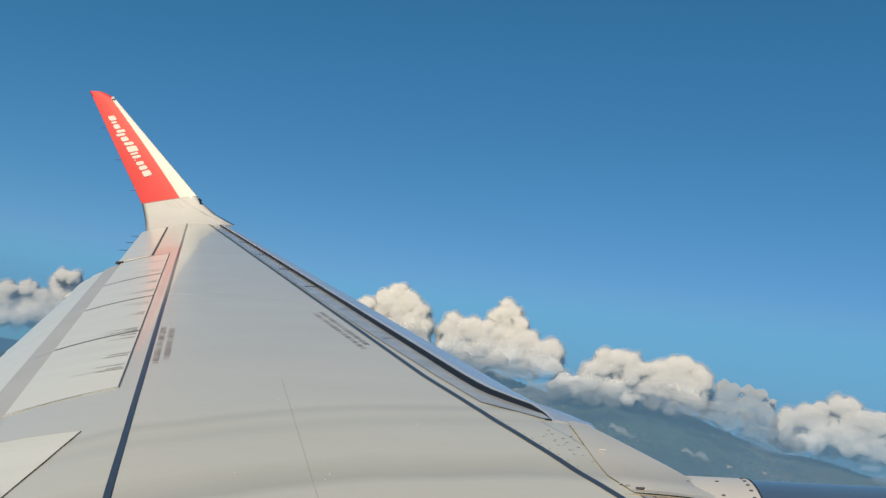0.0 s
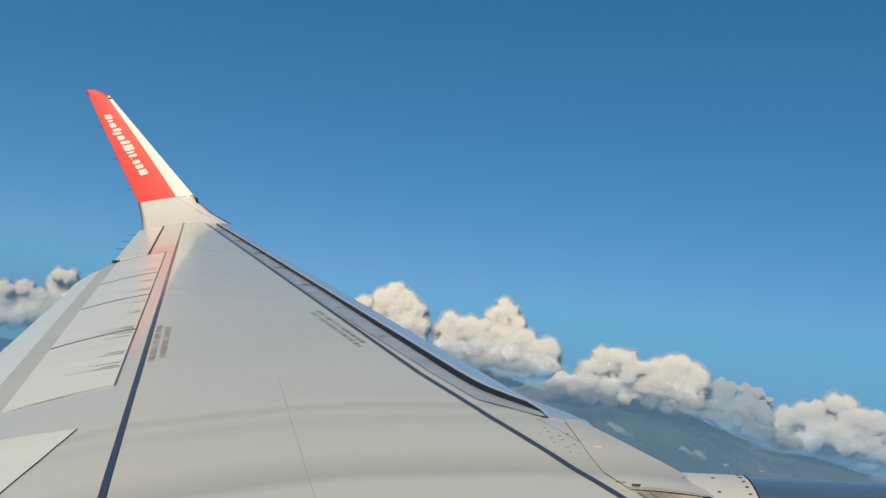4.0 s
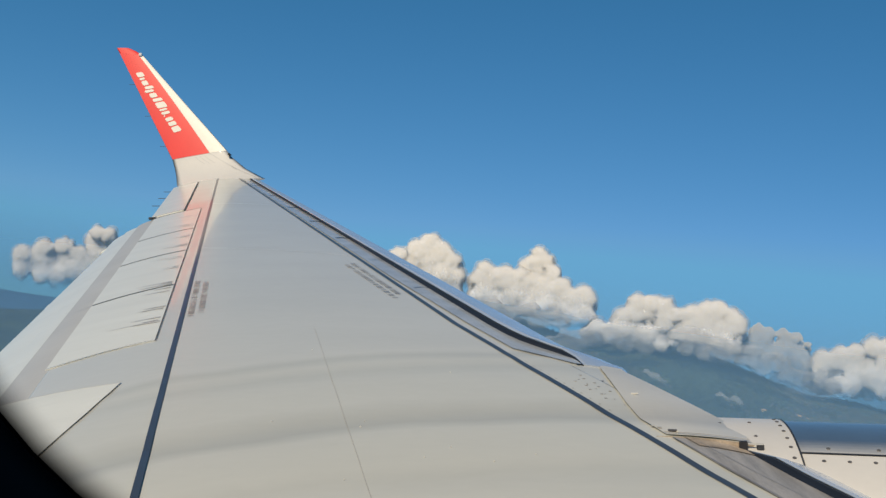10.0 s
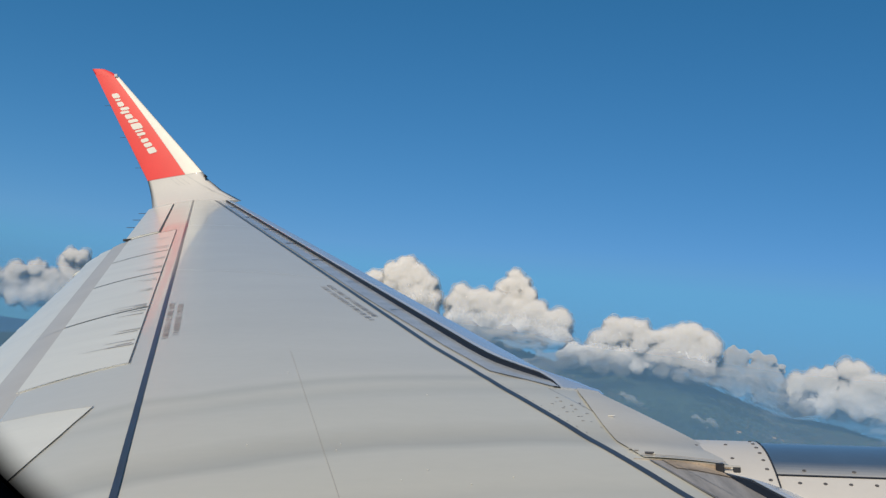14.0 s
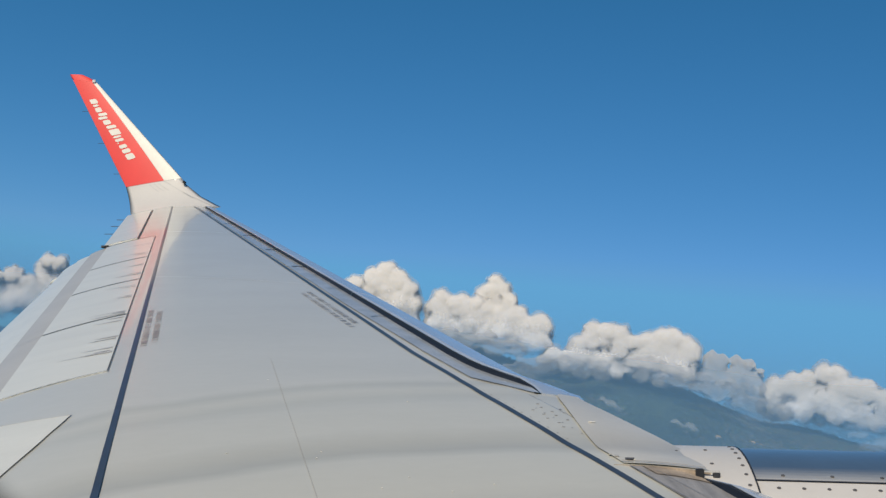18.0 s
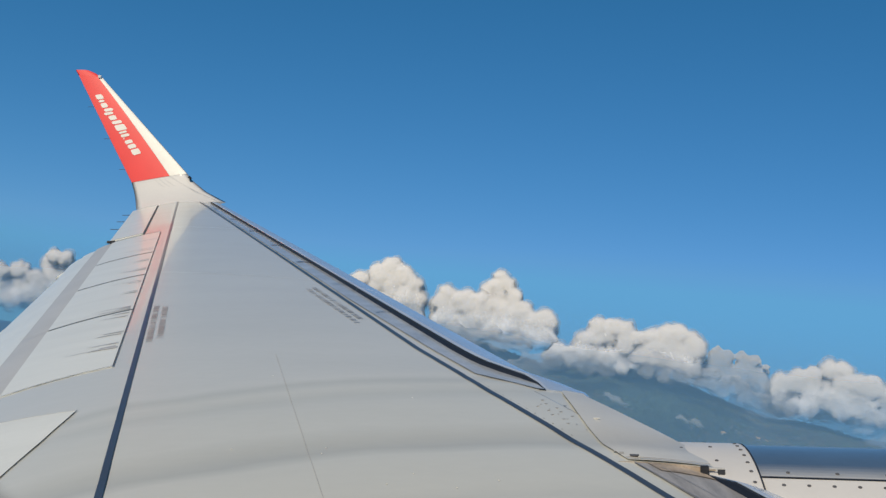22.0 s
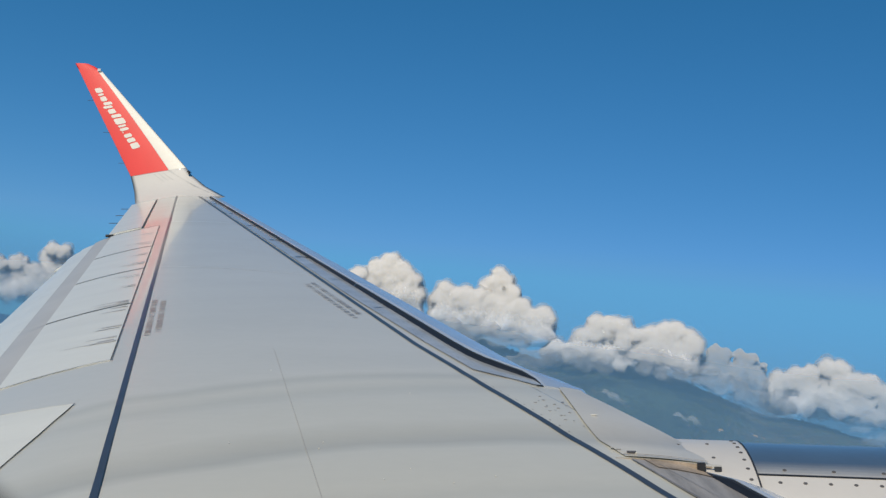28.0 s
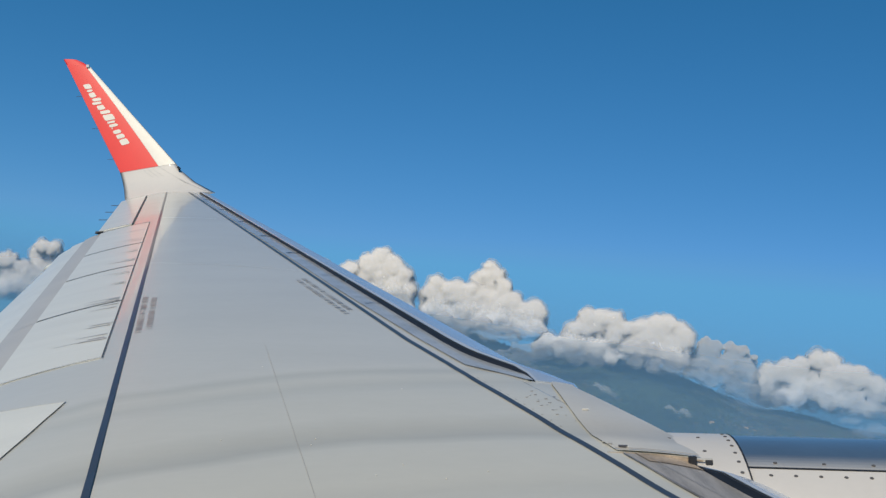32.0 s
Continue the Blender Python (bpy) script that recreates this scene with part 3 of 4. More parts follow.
part("joint", winglet_line([(4.0, 0.31), (3.6, 0.27), (3.0, 0.22), (2.4, 0.17), (1.7, 0.12), (1.0, 0.09), (0.3, 0.08)], 0.012), M_SEAM, winglet)
for k0 in (0.42, 0.50, 0.58):
    part("joint", winglet_line([(3.8, k0), (3.3, k0 - 0.03), (2.7, k0 - 0.08)], 0.008), M_SEAM, winglet)


def red_point(v, k, lift=0.009):
    """A place on the red panel: v up from its foot, k from its leading to its trailing side."""
    a, b = STATIONS[4:6] if v < 0.5 else STATIONS[5:7]
    v = 2 * v if v < 0.5 else 2 * v - 1
    le, te = Vector(a[0]).lerp(b[0], v), Vector(a[1]).lerp(b[1], v)
    rise = (Vector(b[0]) - Vector(a[0])).normalized()
    inner = rise.cross(te - le).normalized()
    if inner.y > 0:
        inner = -inner
    kk = k
    shape = 2.6 * (math.sqrt(kk) * 0.6 - 0.25 * kk - 0.35 * kk * kk)
    th = a[2] + (b[2] - a[2]) * v
    return le.lerp(te, kk) + inner * (th * shape * 0.5 + lift)


# the airline's lettering, as plain white shapes in a slanting row
V = 0.805
for w, up, down in ((0.050, 1.15, 0), (0.022, 0.9, 0), (0.048, 0.9, 0), (0.030, 1.2, 0), (0.026, 0.9, 0.3), (0.046, 0.9, 0), (0.032, 1.15, 0),
                    (0.060, 1.15, 0), (0.020, 0.9, 0), (0.028, 0.9, 0), (0.014, 0.25, 0), (0.036, 0.75, 0), (0.040, 0.75, 0), (0.056, 0.75, 0)):
    bm = bmesh.new()
    base, tall = 0.785 - 0.16 * (0.80 - V), 0.27
    pts = []
    for v, q in ((V, -down), (V - w * 0.89, -down), (V - w * 0.89 + 0.012, up), (V + 0.012, up)):
        pts.append(red_point(v, base - tall * q * (0.8 + 0.2 * (0.8 - V))))
    vs = [bm.verts.new(p) for p in pts]
    bm.faces.new(vs)
    bmesh.ops.bevel(bm, geom=bm.verts[:], offset=0.012, segments=2, affect="VERTICES")
    part("lettering_shape", bm, M_LOGO, winglet)
    V -= w * 0.89 + 0.010
block("tip_lamp", Vector((-5.13, 16.43, 3.075)), (0.05, 0.03, 0.045), M_LIGHT, winglet, "clear lamp cover at the tip")
bm = bmesh.new()
wedge = [[bm.verts.new((-3.478 + 0.7 * x, y, 1.365 + 0.7 * z)) for x, z in ((-0.04, -0.024), (0.04, -0.03), (-0.012, 0.028))] for y in (15.60, 15.70)]
bm.faces.new(wedge[0]), bm.faces.new(wedge[1][::-1])
for i in range(3):
    bm.faces.new((wedge[0][i], wedge[1][i], wedge[1][(i + 1) % 3], wedge[0][(i + 1) % 3]))
bmesh.ops.recalc_face_normals(bm, faces=bm.faces)
bmesh.ops.bevel(bm, geom=bm.edges[:], offset=0.004, segments=2, affect="EDGES")
part("navigation_lamp", bm, M_TRACK, winglet, "dark triangular lamp window at the foot of the leading edge")
block("flap_end_gap", on_skin(aft(11.05, 0.64), 11.05, 0.0), (0.07, 0.08, 0.03), M_SEAL, airliner)
for y, a in ((12.6, 0.66), (13.6, 0.66), (14.6, 0.66)):
    block("static_wick", on_skin(aft(y, a + 0.05), y, 0.0), (0.16, 0.008, 0.008), M_SEAL, aileron)
for v in (0.12, 0.4, 0.7):
    block("static_wick", red_point(v, 0.99, -0.01) - AHEAD * 0.05, (0.12, 0.006, 0.006), M_SEAL, winglet)

# ---- engine ----
ENGINE_OUT, ENGINE_Z, GIRTH = 3.85, -1.785, 1.1


def nacelle_point(x, turn, r):
    return AHEAD * x + OUT * (ENGINE_OUT - r * math.sin(turn)) + Vector((0, 0, ENGINE_Z + r * math.cos(turn)))


def nacelle_shell(x0, x1, a0, a1, proud, lean=0.0, taper=0.0, n=10, m=24):
    bm = bmesh.new()
    rows = []
    for i in range(n + 1):
        row = []
        for j in range(m + 1):
            turn = a0 + (a1 - a0) * j / m
            xs = x0 + lean * turn
            x = xs + (x1 - xs) * i / n
            r = GIRTH + proud - taper * max(0.0, x - 2.6) ** 2 - 0.05 * max(0.0, 0.3 - x) ** 2
            row.append(bm.verts.new(nacelle_point(x, turn, r)))
        rows.append(row)
    for i in range(n):
        for j in range(m):
            bm.faces.new((rows[i][j], rows[i + 1][j], rows[i + 1][j + 1], rows[i][j + 1])).smooth = True
    bmesh.ops.recalc_face_normals(bm, faces=bm.faces)
    mid = rows[n // 2][m // 2]
    if mid.normal.dot(mid.co - nacelle_point(1.0, 0, 0)) < 0:
        bmesh.ops.reverse_faces(bm, faces=bm.faces)
    return bm


SEAM = radians(15.5)
rings = []
for x, w, z0, z1 in ((-0.9, 0.03, -1.02, -0.80), (-0.2, 0.12, -1.1, -0.76), (0.6, 0.16, -1.1, -0.79), (1.3, 0.14, -1.0, -0.74), (1.9, 0.03, -0.9, -0.72)):
    c = AHEAD * x + OUT * ENGINE_OUT
    rings.append([c - OUT * w + Vector((0, 0, z0)), c + OUT * w + Vector((0, 0, z0)), c + OUT * w * 0.8 + Vector((0, 0, z1)), c - OUT * w * 0.8 + Vector((0, 0, z1))])
part("engine_pylon", loft([[Vector((v.x, v.y, v.z - 0.16)) for v in r] for r in rings]), M_WHITE, airliner, "cream engine pylon under the wing")
engine = part("engine_nacelle", nacelle_shell(-1.2, 4.6, -math.pi, math.pi, -0.006, 0, 0.05, 16, 48), M_WHITE, airliner, "cream white engine cowling with a polished upper panel")
part("upper_cowl", nacelle_shell(0.625, 4.5, radians(-70), SEAM - 0.10, 0.004, 0.0, 0.05, 20, 24), M_COWL, engine, "polished metal upper cowl panel")
part("lower_cowl", nacelle_shell(0.625, 4.5, SEAM + 0.004, radians(75), 0.003, 0.0, 0.05, 20, 16), M_WHITE, engine, "cream lower cowl panel")
part("aft_cowl", nacelle_shell(-1.0, 0.62, radians(-60), radians(60), 0.010, 0.0, 0.05, 12, 24), M_WHITE, engine, "cream aft cowl panel with fasteners")
# the bright reflection above the seam, painted as graded bands
for i, m in enumerate(M_GLEAM):
    part("cowl_band", nacelle_shell(0.625, 4.5, SEAM - 0.10 + 0.02 * i, SEAM - 0.08 + 0.02 * i, 0.0042, 0.0, 0.05, 20, 3), m, engine, "metal band along the cowl seam, its gleam painted in steps")
for x in (-1.1, 4.3):
    bm = bmesh.new()
    bmesh.ops.create_circle(bm, cap_ends=True, segments=40, radius=0.9, matrix=Matrix.Translation(nacelle_point(x, 0, 0)) @ AHEAD.to_track_quat("Z", "Y").to_matrix().to_4x4())
    part("end_disc", bm, M_SLOT, engine, "dark inner disc")
part("cowl_joint", nacelle_shell(0.60, 4.5, SEAM - 0.004, SEAM + 0.004, 0.006, 0.0, 0.05, 20, 2), M_TRACK, engine)
part("cowl_joint", nacelle_shell(0.617, 0.623, radians(-60), radians(60), 0.012, 0.0, 0.05, 2, 40), M_TRACK, engine)
bolt = disc(0.007, 0.003)
bolt.materials.append(M_SEAL)


def stud(x, turn, proud):
    p = nacelle_point(x, turn, GIRTH + proud)
    nrm = (nacelle_point(x, turn, 2.0) - nacelle_point(x, turn, 1.0)).normalized()
    shared("fastener", bolt, engine, Matrix.Translation(p) @ nrm.to_track_quat("Z", "Y").to_matrix().to_4x4())


for i in range(34):
    stud(0.69 + 0.082 * i, SEAM + 0.045, 0.003)
    if i % 2 == 0:
        stud(0.72 + 0.082 * i, SEAM - 0.035, 0.0045)
for i in range(9):
    stud(0.595, radians(-6 + 4 * i), 0.010)
for i in range(10):
    stud(0.05 + 0.11 * (i % 5), radians(0 + 8 * (i // 5) + 1.5 * (i % 2)), 0.010)

# ---- fuselage and cabin window ----
FUSE_OUT, FUSE_Z, FUSE_R = -1.725, -0.45, 1.975
HOLE_C, HOLE_H, HOLE_R = (-0.0285, 0.0985), (0.1275, 0.1825), 0.106


def skin(x, z, r=FUSE_R):
    d = math.sqrt(max(r * r - (z - FUSE_Z) ** 2, 0.01))
    return AHEAD * x + OUT * (FUSE_OUT + d) + Vector((0, 0, z))


def rounded(n):
    """Points of the window's rounded outline, centred, anticlockwise."""
    out = []
    for i in range(n):
        a = math.tau * (i + 0.5) / n
        sx, sz = (1 if math.cos(a) >= 0 else -1), (1 if math.sin(a) >= 0 else -1)
        out.append((sx * (HOLE_H[0] - HOLE_R) + HOLE_R * math.cos(a), sz * (HOLE_H[1] - HOLE_R) + HOLE_R * math.sin(a)))
    return out


def wall(r, x0, x1):
    """Tube with a square bay left out for the window."""
    bm = bmesh.new()
    zlo, zhi = HOLE_C[1] - 0.26, HOLE_C[1] + 0.26
    a_lo, a_hi = math.asin((zlo - FUSE_Z) / r), math.asin((zhi - FUSE_Z) / r)
    turns = [a_lo, a_hi] + [a_hi + (math.tau - a_hi + a_lo) * i / 40 for i in range(1, 40)]
    xs = [x0, x0 / 2, HOLE_C[0] - 0.2, HOLE_C[0] + 0.2, x1 / 2, x1]
    rows = [[bm.verts.new(AHEAD * x + OUT * (FUSE_OUT + r * math.cos(a)) + Vector((0, 0, FUSE_Z + r * math.sin(a)))) for a in turns] for x in xs]
    for i in range(len(xs) - 1):
        for j in range(len(turns)):
            if i == 2 and j == 0:
                continue
            k = (j + 1) % len(turns)
            bm.faces.new((rows[i][j], rows[i + 1][j], rows[i + 1][k], rows[i][k])).smooth = True
    bm.faces.new(rows[0]), bm.faces.new(rows[-1][::-1])
    return bm


part("fuselage", wall(FUSE_R, -7.0, 7.0), M_FUSE, airliner, "white fuselage side")
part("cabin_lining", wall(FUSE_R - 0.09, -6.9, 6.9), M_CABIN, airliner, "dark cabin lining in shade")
rings = []
ROUND = rounded(48)
for depth, grow in ((0.0, None), (0.0, 1.0), (0.02, 0.985), (0.05, 1.0), (0.09, 1.05), (0.09, None)):
    ring = []
    for dx, dz in ROUND:
        if grow is None:
            s = max(abs(dx) / 0.2, abs(dz) / 0.26)
            ex, ez = dx / s, dz / s
        else:
            ex, ez = dx * grow, dz * grow
        ring.append(skin(HOLE_C[0] + ex, HOLE_C[1] + ez, FUSE_R - depth))
    rings.append(ring)
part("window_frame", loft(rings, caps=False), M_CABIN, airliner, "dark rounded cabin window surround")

# an added dark rim that fades inwards, standing in for the surround's blurred edge
M_RIM = material("window_edge_blur", (0.009, 0.009, 0.010), 0.9, vary=0.2, scale=30)
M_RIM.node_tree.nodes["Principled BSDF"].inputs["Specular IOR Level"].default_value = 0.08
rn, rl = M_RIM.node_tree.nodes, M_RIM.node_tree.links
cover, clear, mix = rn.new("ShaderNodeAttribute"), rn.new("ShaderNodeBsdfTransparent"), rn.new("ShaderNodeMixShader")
cover.attribute_name = "blur_cover"
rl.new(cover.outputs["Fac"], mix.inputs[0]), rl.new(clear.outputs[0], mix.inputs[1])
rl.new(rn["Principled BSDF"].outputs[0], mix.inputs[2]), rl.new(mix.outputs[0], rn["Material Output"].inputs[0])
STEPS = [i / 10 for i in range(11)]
rim = part("window_blur", loft([[skin(HOLE_C[0] + dx * (0.999 - 0.075 * k), HOLE_C[1] + dz * (0.999 - 0.055 * k), FUSE_R - 0.002) for dx, dz in ROUND] for k in STEPS], caps=False), M_RIM, airliner, "added dark rim, fading like a window edge out of focus")
rim.data.attributes.new("blur_cover", "FLOAT", "POINT").data.foreach_set("value", [1 - smooth(0, 1, k) for k in STEPS for _ in ROUND])


# ---- landscape ----
def wave(x, y, seed, size, octaves=4):
    """Smooth lattice noise over the plain, about -1 to 1."""
    rng = np.random.RandomState(seed)
    total, amp = np.zeros_like(x, dtype=float), 1.0
    for _ in range(octaves):
        table = rng.uniform(-1, 1, (64, 64))
        u, v = x / size, y / size
        i, j = np.floor(u).astype(int), np.floor(v).astype(int)
        a, b = u - i, v - j
        a, b = a * a * (3 - 2 * a), b * b * (3 - 2 * b)
        t = lambda p, q: table[p % 64, q % 64]
        total += amp * ((t(i, j) * (1 - a) + t(i + 1, j) * a) * (1 - b) + (t(i, j + 1) * (1 - a) + t(i + 1, j + 1) * a) * b)
        amp, size = amp * 0.5, size * 0.5
    return total


RIDGE = 3700.0


def land(x, y):
    """Height of the ground: plain under the aircraft, a wooded range round it."""
    az, r = np.degrees(np.arctan2(x, y)), np.hypot(x, y)
    rise = np.interp(az, [-180, -40, -24, -14, -8, -3.7, 0, 4.9, 6.7, 8.3, 12, 16.1, 19.5, 20.6, 22.9, 24.2, 26.4, 31, 45, 180],
                     [-1.5, -1.5, -1.2, 0.2, 2.4, 3.1, 2.9, 2.42, 2.02, 1.75, 1.9, 1.42, 0.58, 0.24, 0.12, -0.08, -0.6, -1.6, -1.5, -1.5])
    top = ALTITUDE + RIDGE * np.tan(np.radians(rise))
    k = np.clip((r - 900) / (RIDGE - 900), 0, 1)
    k = k ** 1.25
    spur = wave(x, y, 5, 900, 5) - 0.6 * np.abs(wave(x, y, 15, 420, 4)) + 0.25
    z = top * k + spur * (210 * k * (1.07 - k) + 4) - np.clip((r - RIDGE) / 1200, 0, 1) ** 2 * 120
    return np.maximum(z, wave(x, y, 8, 500, 3) * 4)


def mesh_object(name, verts, faces, mat, smooth_faces=True):
    me = bpy.data.meshes.new(name)
    me.vertices.add(len(verts))
    me.vertices.foreach_set("co", np.asarray(verts, np.float32).ravel())
    k = faces.shape[1]
    me.loops.add(faces.size)
    me.loops.foreach_set("vertex_index", faces.astype(np.int32).ravel())
    me.polygons.add(len(faces))
    me.polygons.foreach_set("loop_start", np.arange(0, faces.size, k, dtype=np.int32))
    me.polygons.foreach_set("use_smooth", np.full(len(faces), smooth_faces))
    me.update(calc_edges=True)
    me.materials.append(mat)
    return new(name, me)


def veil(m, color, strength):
    """Air light of far distance, put into a backdrop's material as emission."""
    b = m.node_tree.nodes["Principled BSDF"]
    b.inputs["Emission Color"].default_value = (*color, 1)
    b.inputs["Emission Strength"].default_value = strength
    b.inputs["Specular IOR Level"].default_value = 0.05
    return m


M_GROUND = material("hill_undergrowth", (0.048, 0.070, 0.040), 0.95, vary=0.5, scale=0.012)
M_TREES = material("tree_crown_leaves", (0.046, 0.072, 0.036), 0.9, vary=0.62, scale=0.0045, island=0.4)
M_DRY = material("tree_crown_dry_leaves", (0.085, 0.080, 0.045), 0.9, vary=0.45, scale=0.005, island=0.35)

az = np.radians(np.concatenate([np.arange(-180, -34, 3.0), np.arange(-34, 36, 0.25), np.arange(36, 180, 3.0)]))
rr = np.concatenate([[0.0], np.linspace(150, 900, 8), np.linspace(1000, 4000, 90), np.linspace(4100, 4950, 8)])
A, R = np.meshgrid(az, rr)
X, Y = R * np.sin(A), R * np.cos(A)
verts = np.stack([X, Y, land(X, Y)], -1).reshape(-1, 3)
na, nr = len(az), len(rr)
i, j = np.meshgrid(np.arange(nr - 1), np.arange(na), indexing="ij")
jn = (j + 1) % na
faces = np.stack([i * na + j, (i + 1) * na + j, (i + 1) * na + jn, i * na + jn], -1).reshape(-1, 4)
tagged(mesh_object("ground", verts, faces, M_GROUND), "wooded hills and plain below the aircraft", "ground", kind="structure")


def spot(az_deg, el_deg):
    """Where the line of sight at that bearing and elevation first meets the land."""
    r = np.arange(1000, 3900, 4.0)
    x, y = r * math.sin(radians(az_deg)), r * math.cos(radians(az_deg))
    z = land(x, y)
    hit = np.nonzero(z >= ALTITUDE + r * math.tan(radians(el_deg)))[0]
    k = hit[0] if len(hit) else len(r) - 1
    return Vector((x[k], y[k], z[k]))


# forest crowns over the slopes that face the aircraft
rng = np.random.RandomState(3)


def crowns(n, a0, a1, r0, r1):
    a = np.radians(rng.uniform(a0, a1, n))
    r = np.sqrt(rng.uniform(r0 * r0, r1 * r1, n))
    x, y = r * np.sin(a), r * np.cos(a)
    keep = wave(x, y, 21, 260, 3) > -1.3
    return x[keep], y[keep]


parts = [crowns(62000, 1.5, 30, 1500, 3850)]
x, y = np.concatenate([p[0] for p in parts]), np.concatenate([p[1] for p in parts])
z = land(x, y)
bm = bmesh.new()
bmesh.ops.create_icosphere(bm, subdivisions=1, radius=1.0)
base = np.array([v.co for v in bm.verts])
tri = np.array([[v.index for v in f.verts] for f in bm.faces])
bm.free()
wide = rng.uniform(3.2, 6.5, len(x)) * rng.uniform(0.8, 1.2, len(x))
tall = wide * rng.uniform(0.8, 1.5, len(x))
jitter = rng.uniform(0.7, 1.25, (len(x), len(base), 1))
pts = base[None] * jitter * np.stack([wide, wide, tall], -1)[:, None] + np.stack([x, y, z + tall * 0.55], -1)[:, None]
dry = wave(x, y, 33, 420, 4) + rng.normal(0, 0.4, len(x)) > 0.5
for some, name, mat, label in ((~dry, "forest", M_TREES, "dense green forest covering the mountain slopes"), (dry, "dry_forest", M_DRY, "drier brownish trees scattered through the forest")):
    n = int(some.sum())
    idx = (tri[None] + (np.arange(n) * len(base))[:, None, None]).reshape(-1, 3)
    tagged(mesh_object(name, pts[some].reshape(-1, 3), idx, mat), label, "forest", kind="stuff")

# the far plain and sea, dark blue under the horizon, their haze put in as emission
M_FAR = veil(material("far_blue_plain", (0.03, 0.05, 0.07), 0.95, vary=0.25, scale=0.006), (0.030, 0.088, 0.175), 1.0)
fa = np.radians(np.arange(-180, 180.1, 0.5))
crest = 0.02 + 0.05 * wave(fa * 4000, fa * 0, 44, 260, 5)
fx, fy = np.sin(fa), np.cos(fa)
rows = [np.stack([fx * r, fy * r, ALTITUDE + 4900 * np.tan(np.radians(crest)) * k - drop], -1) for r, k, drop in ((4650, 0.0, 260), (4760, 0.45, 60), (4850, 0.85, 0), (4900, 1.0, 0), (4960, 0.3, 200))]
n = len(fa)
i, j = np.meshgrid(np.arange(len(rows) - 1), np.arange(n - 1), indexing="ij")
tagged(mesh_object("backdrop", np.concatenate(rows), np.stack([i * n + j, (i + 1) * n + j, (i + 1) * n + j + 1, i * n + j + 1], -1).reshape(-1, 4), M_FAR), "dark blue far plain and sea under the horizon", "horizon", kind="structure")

# thin haze between the aircraft and the hills, stood in for by one blue translucent sheet
def haze_sheet(r, low, high, cover):
    m = bpy.data.materials.new("thin_haze")
    m.use_nodes = True
    n, l = m.node_tree.nodes, m.node_tree.links
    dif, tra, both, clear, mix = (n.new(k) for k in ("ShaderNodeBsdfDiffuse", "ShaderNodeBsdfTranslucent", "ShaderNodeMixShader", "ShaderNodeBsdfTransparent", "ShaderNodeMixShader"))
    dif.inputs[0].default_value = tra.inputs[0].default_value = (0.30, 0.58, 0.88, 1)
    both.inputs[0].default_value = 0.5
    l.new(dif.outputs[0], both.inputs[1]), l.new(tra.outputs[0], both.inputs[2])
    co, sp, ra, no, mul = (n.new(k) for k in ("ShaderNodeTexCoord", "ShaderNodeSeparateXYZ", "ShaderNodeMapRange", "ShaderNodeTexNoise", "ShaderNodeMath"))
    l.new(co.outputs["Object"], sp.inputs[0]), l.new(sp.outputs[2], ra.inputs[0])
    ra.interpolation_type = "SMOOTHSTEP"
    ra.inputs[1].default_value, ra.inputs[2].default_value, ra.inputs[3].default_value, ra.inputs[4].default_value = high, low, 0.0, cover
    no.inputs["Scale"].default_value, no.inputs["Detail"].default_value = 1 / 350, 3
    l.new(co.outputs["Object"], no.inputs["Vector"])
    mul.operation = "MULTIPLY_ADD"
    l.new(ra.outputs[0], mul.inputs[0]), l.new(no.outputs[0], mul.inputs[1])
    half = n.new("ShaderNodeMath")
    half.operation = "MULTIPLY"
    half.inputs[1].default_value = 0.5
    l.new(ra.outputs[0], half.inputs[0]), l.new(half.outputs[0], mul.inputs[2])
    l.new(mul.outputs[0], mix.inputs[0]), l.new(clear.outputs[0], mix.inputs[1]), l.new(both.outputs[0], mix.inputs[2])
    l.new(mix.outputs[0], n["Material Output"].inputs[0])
    n.remove(n["Principled BSDF"])
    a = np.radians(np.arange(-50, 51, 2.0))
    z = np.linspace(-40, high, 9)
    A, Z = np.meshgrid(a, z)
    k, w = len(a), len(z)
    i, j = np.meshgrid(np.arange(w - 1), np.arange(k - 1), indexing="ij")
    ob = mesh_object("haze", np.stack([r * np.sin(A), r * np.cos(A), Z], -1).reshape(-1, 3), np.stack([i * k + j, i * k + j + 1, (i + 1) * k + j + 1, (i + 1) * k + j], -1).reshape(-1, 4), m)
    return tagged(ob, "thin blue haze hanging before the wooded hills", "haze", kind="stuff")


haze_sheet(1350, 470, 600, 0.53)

# ---- clouds ----
SUNWARD = np.array((math.sin(SUN_AZ) * math.cos(SUN_EL), math.cos(SUN_AZ) * math.cos(SUN_EL), math.sin(SUN_EL)))


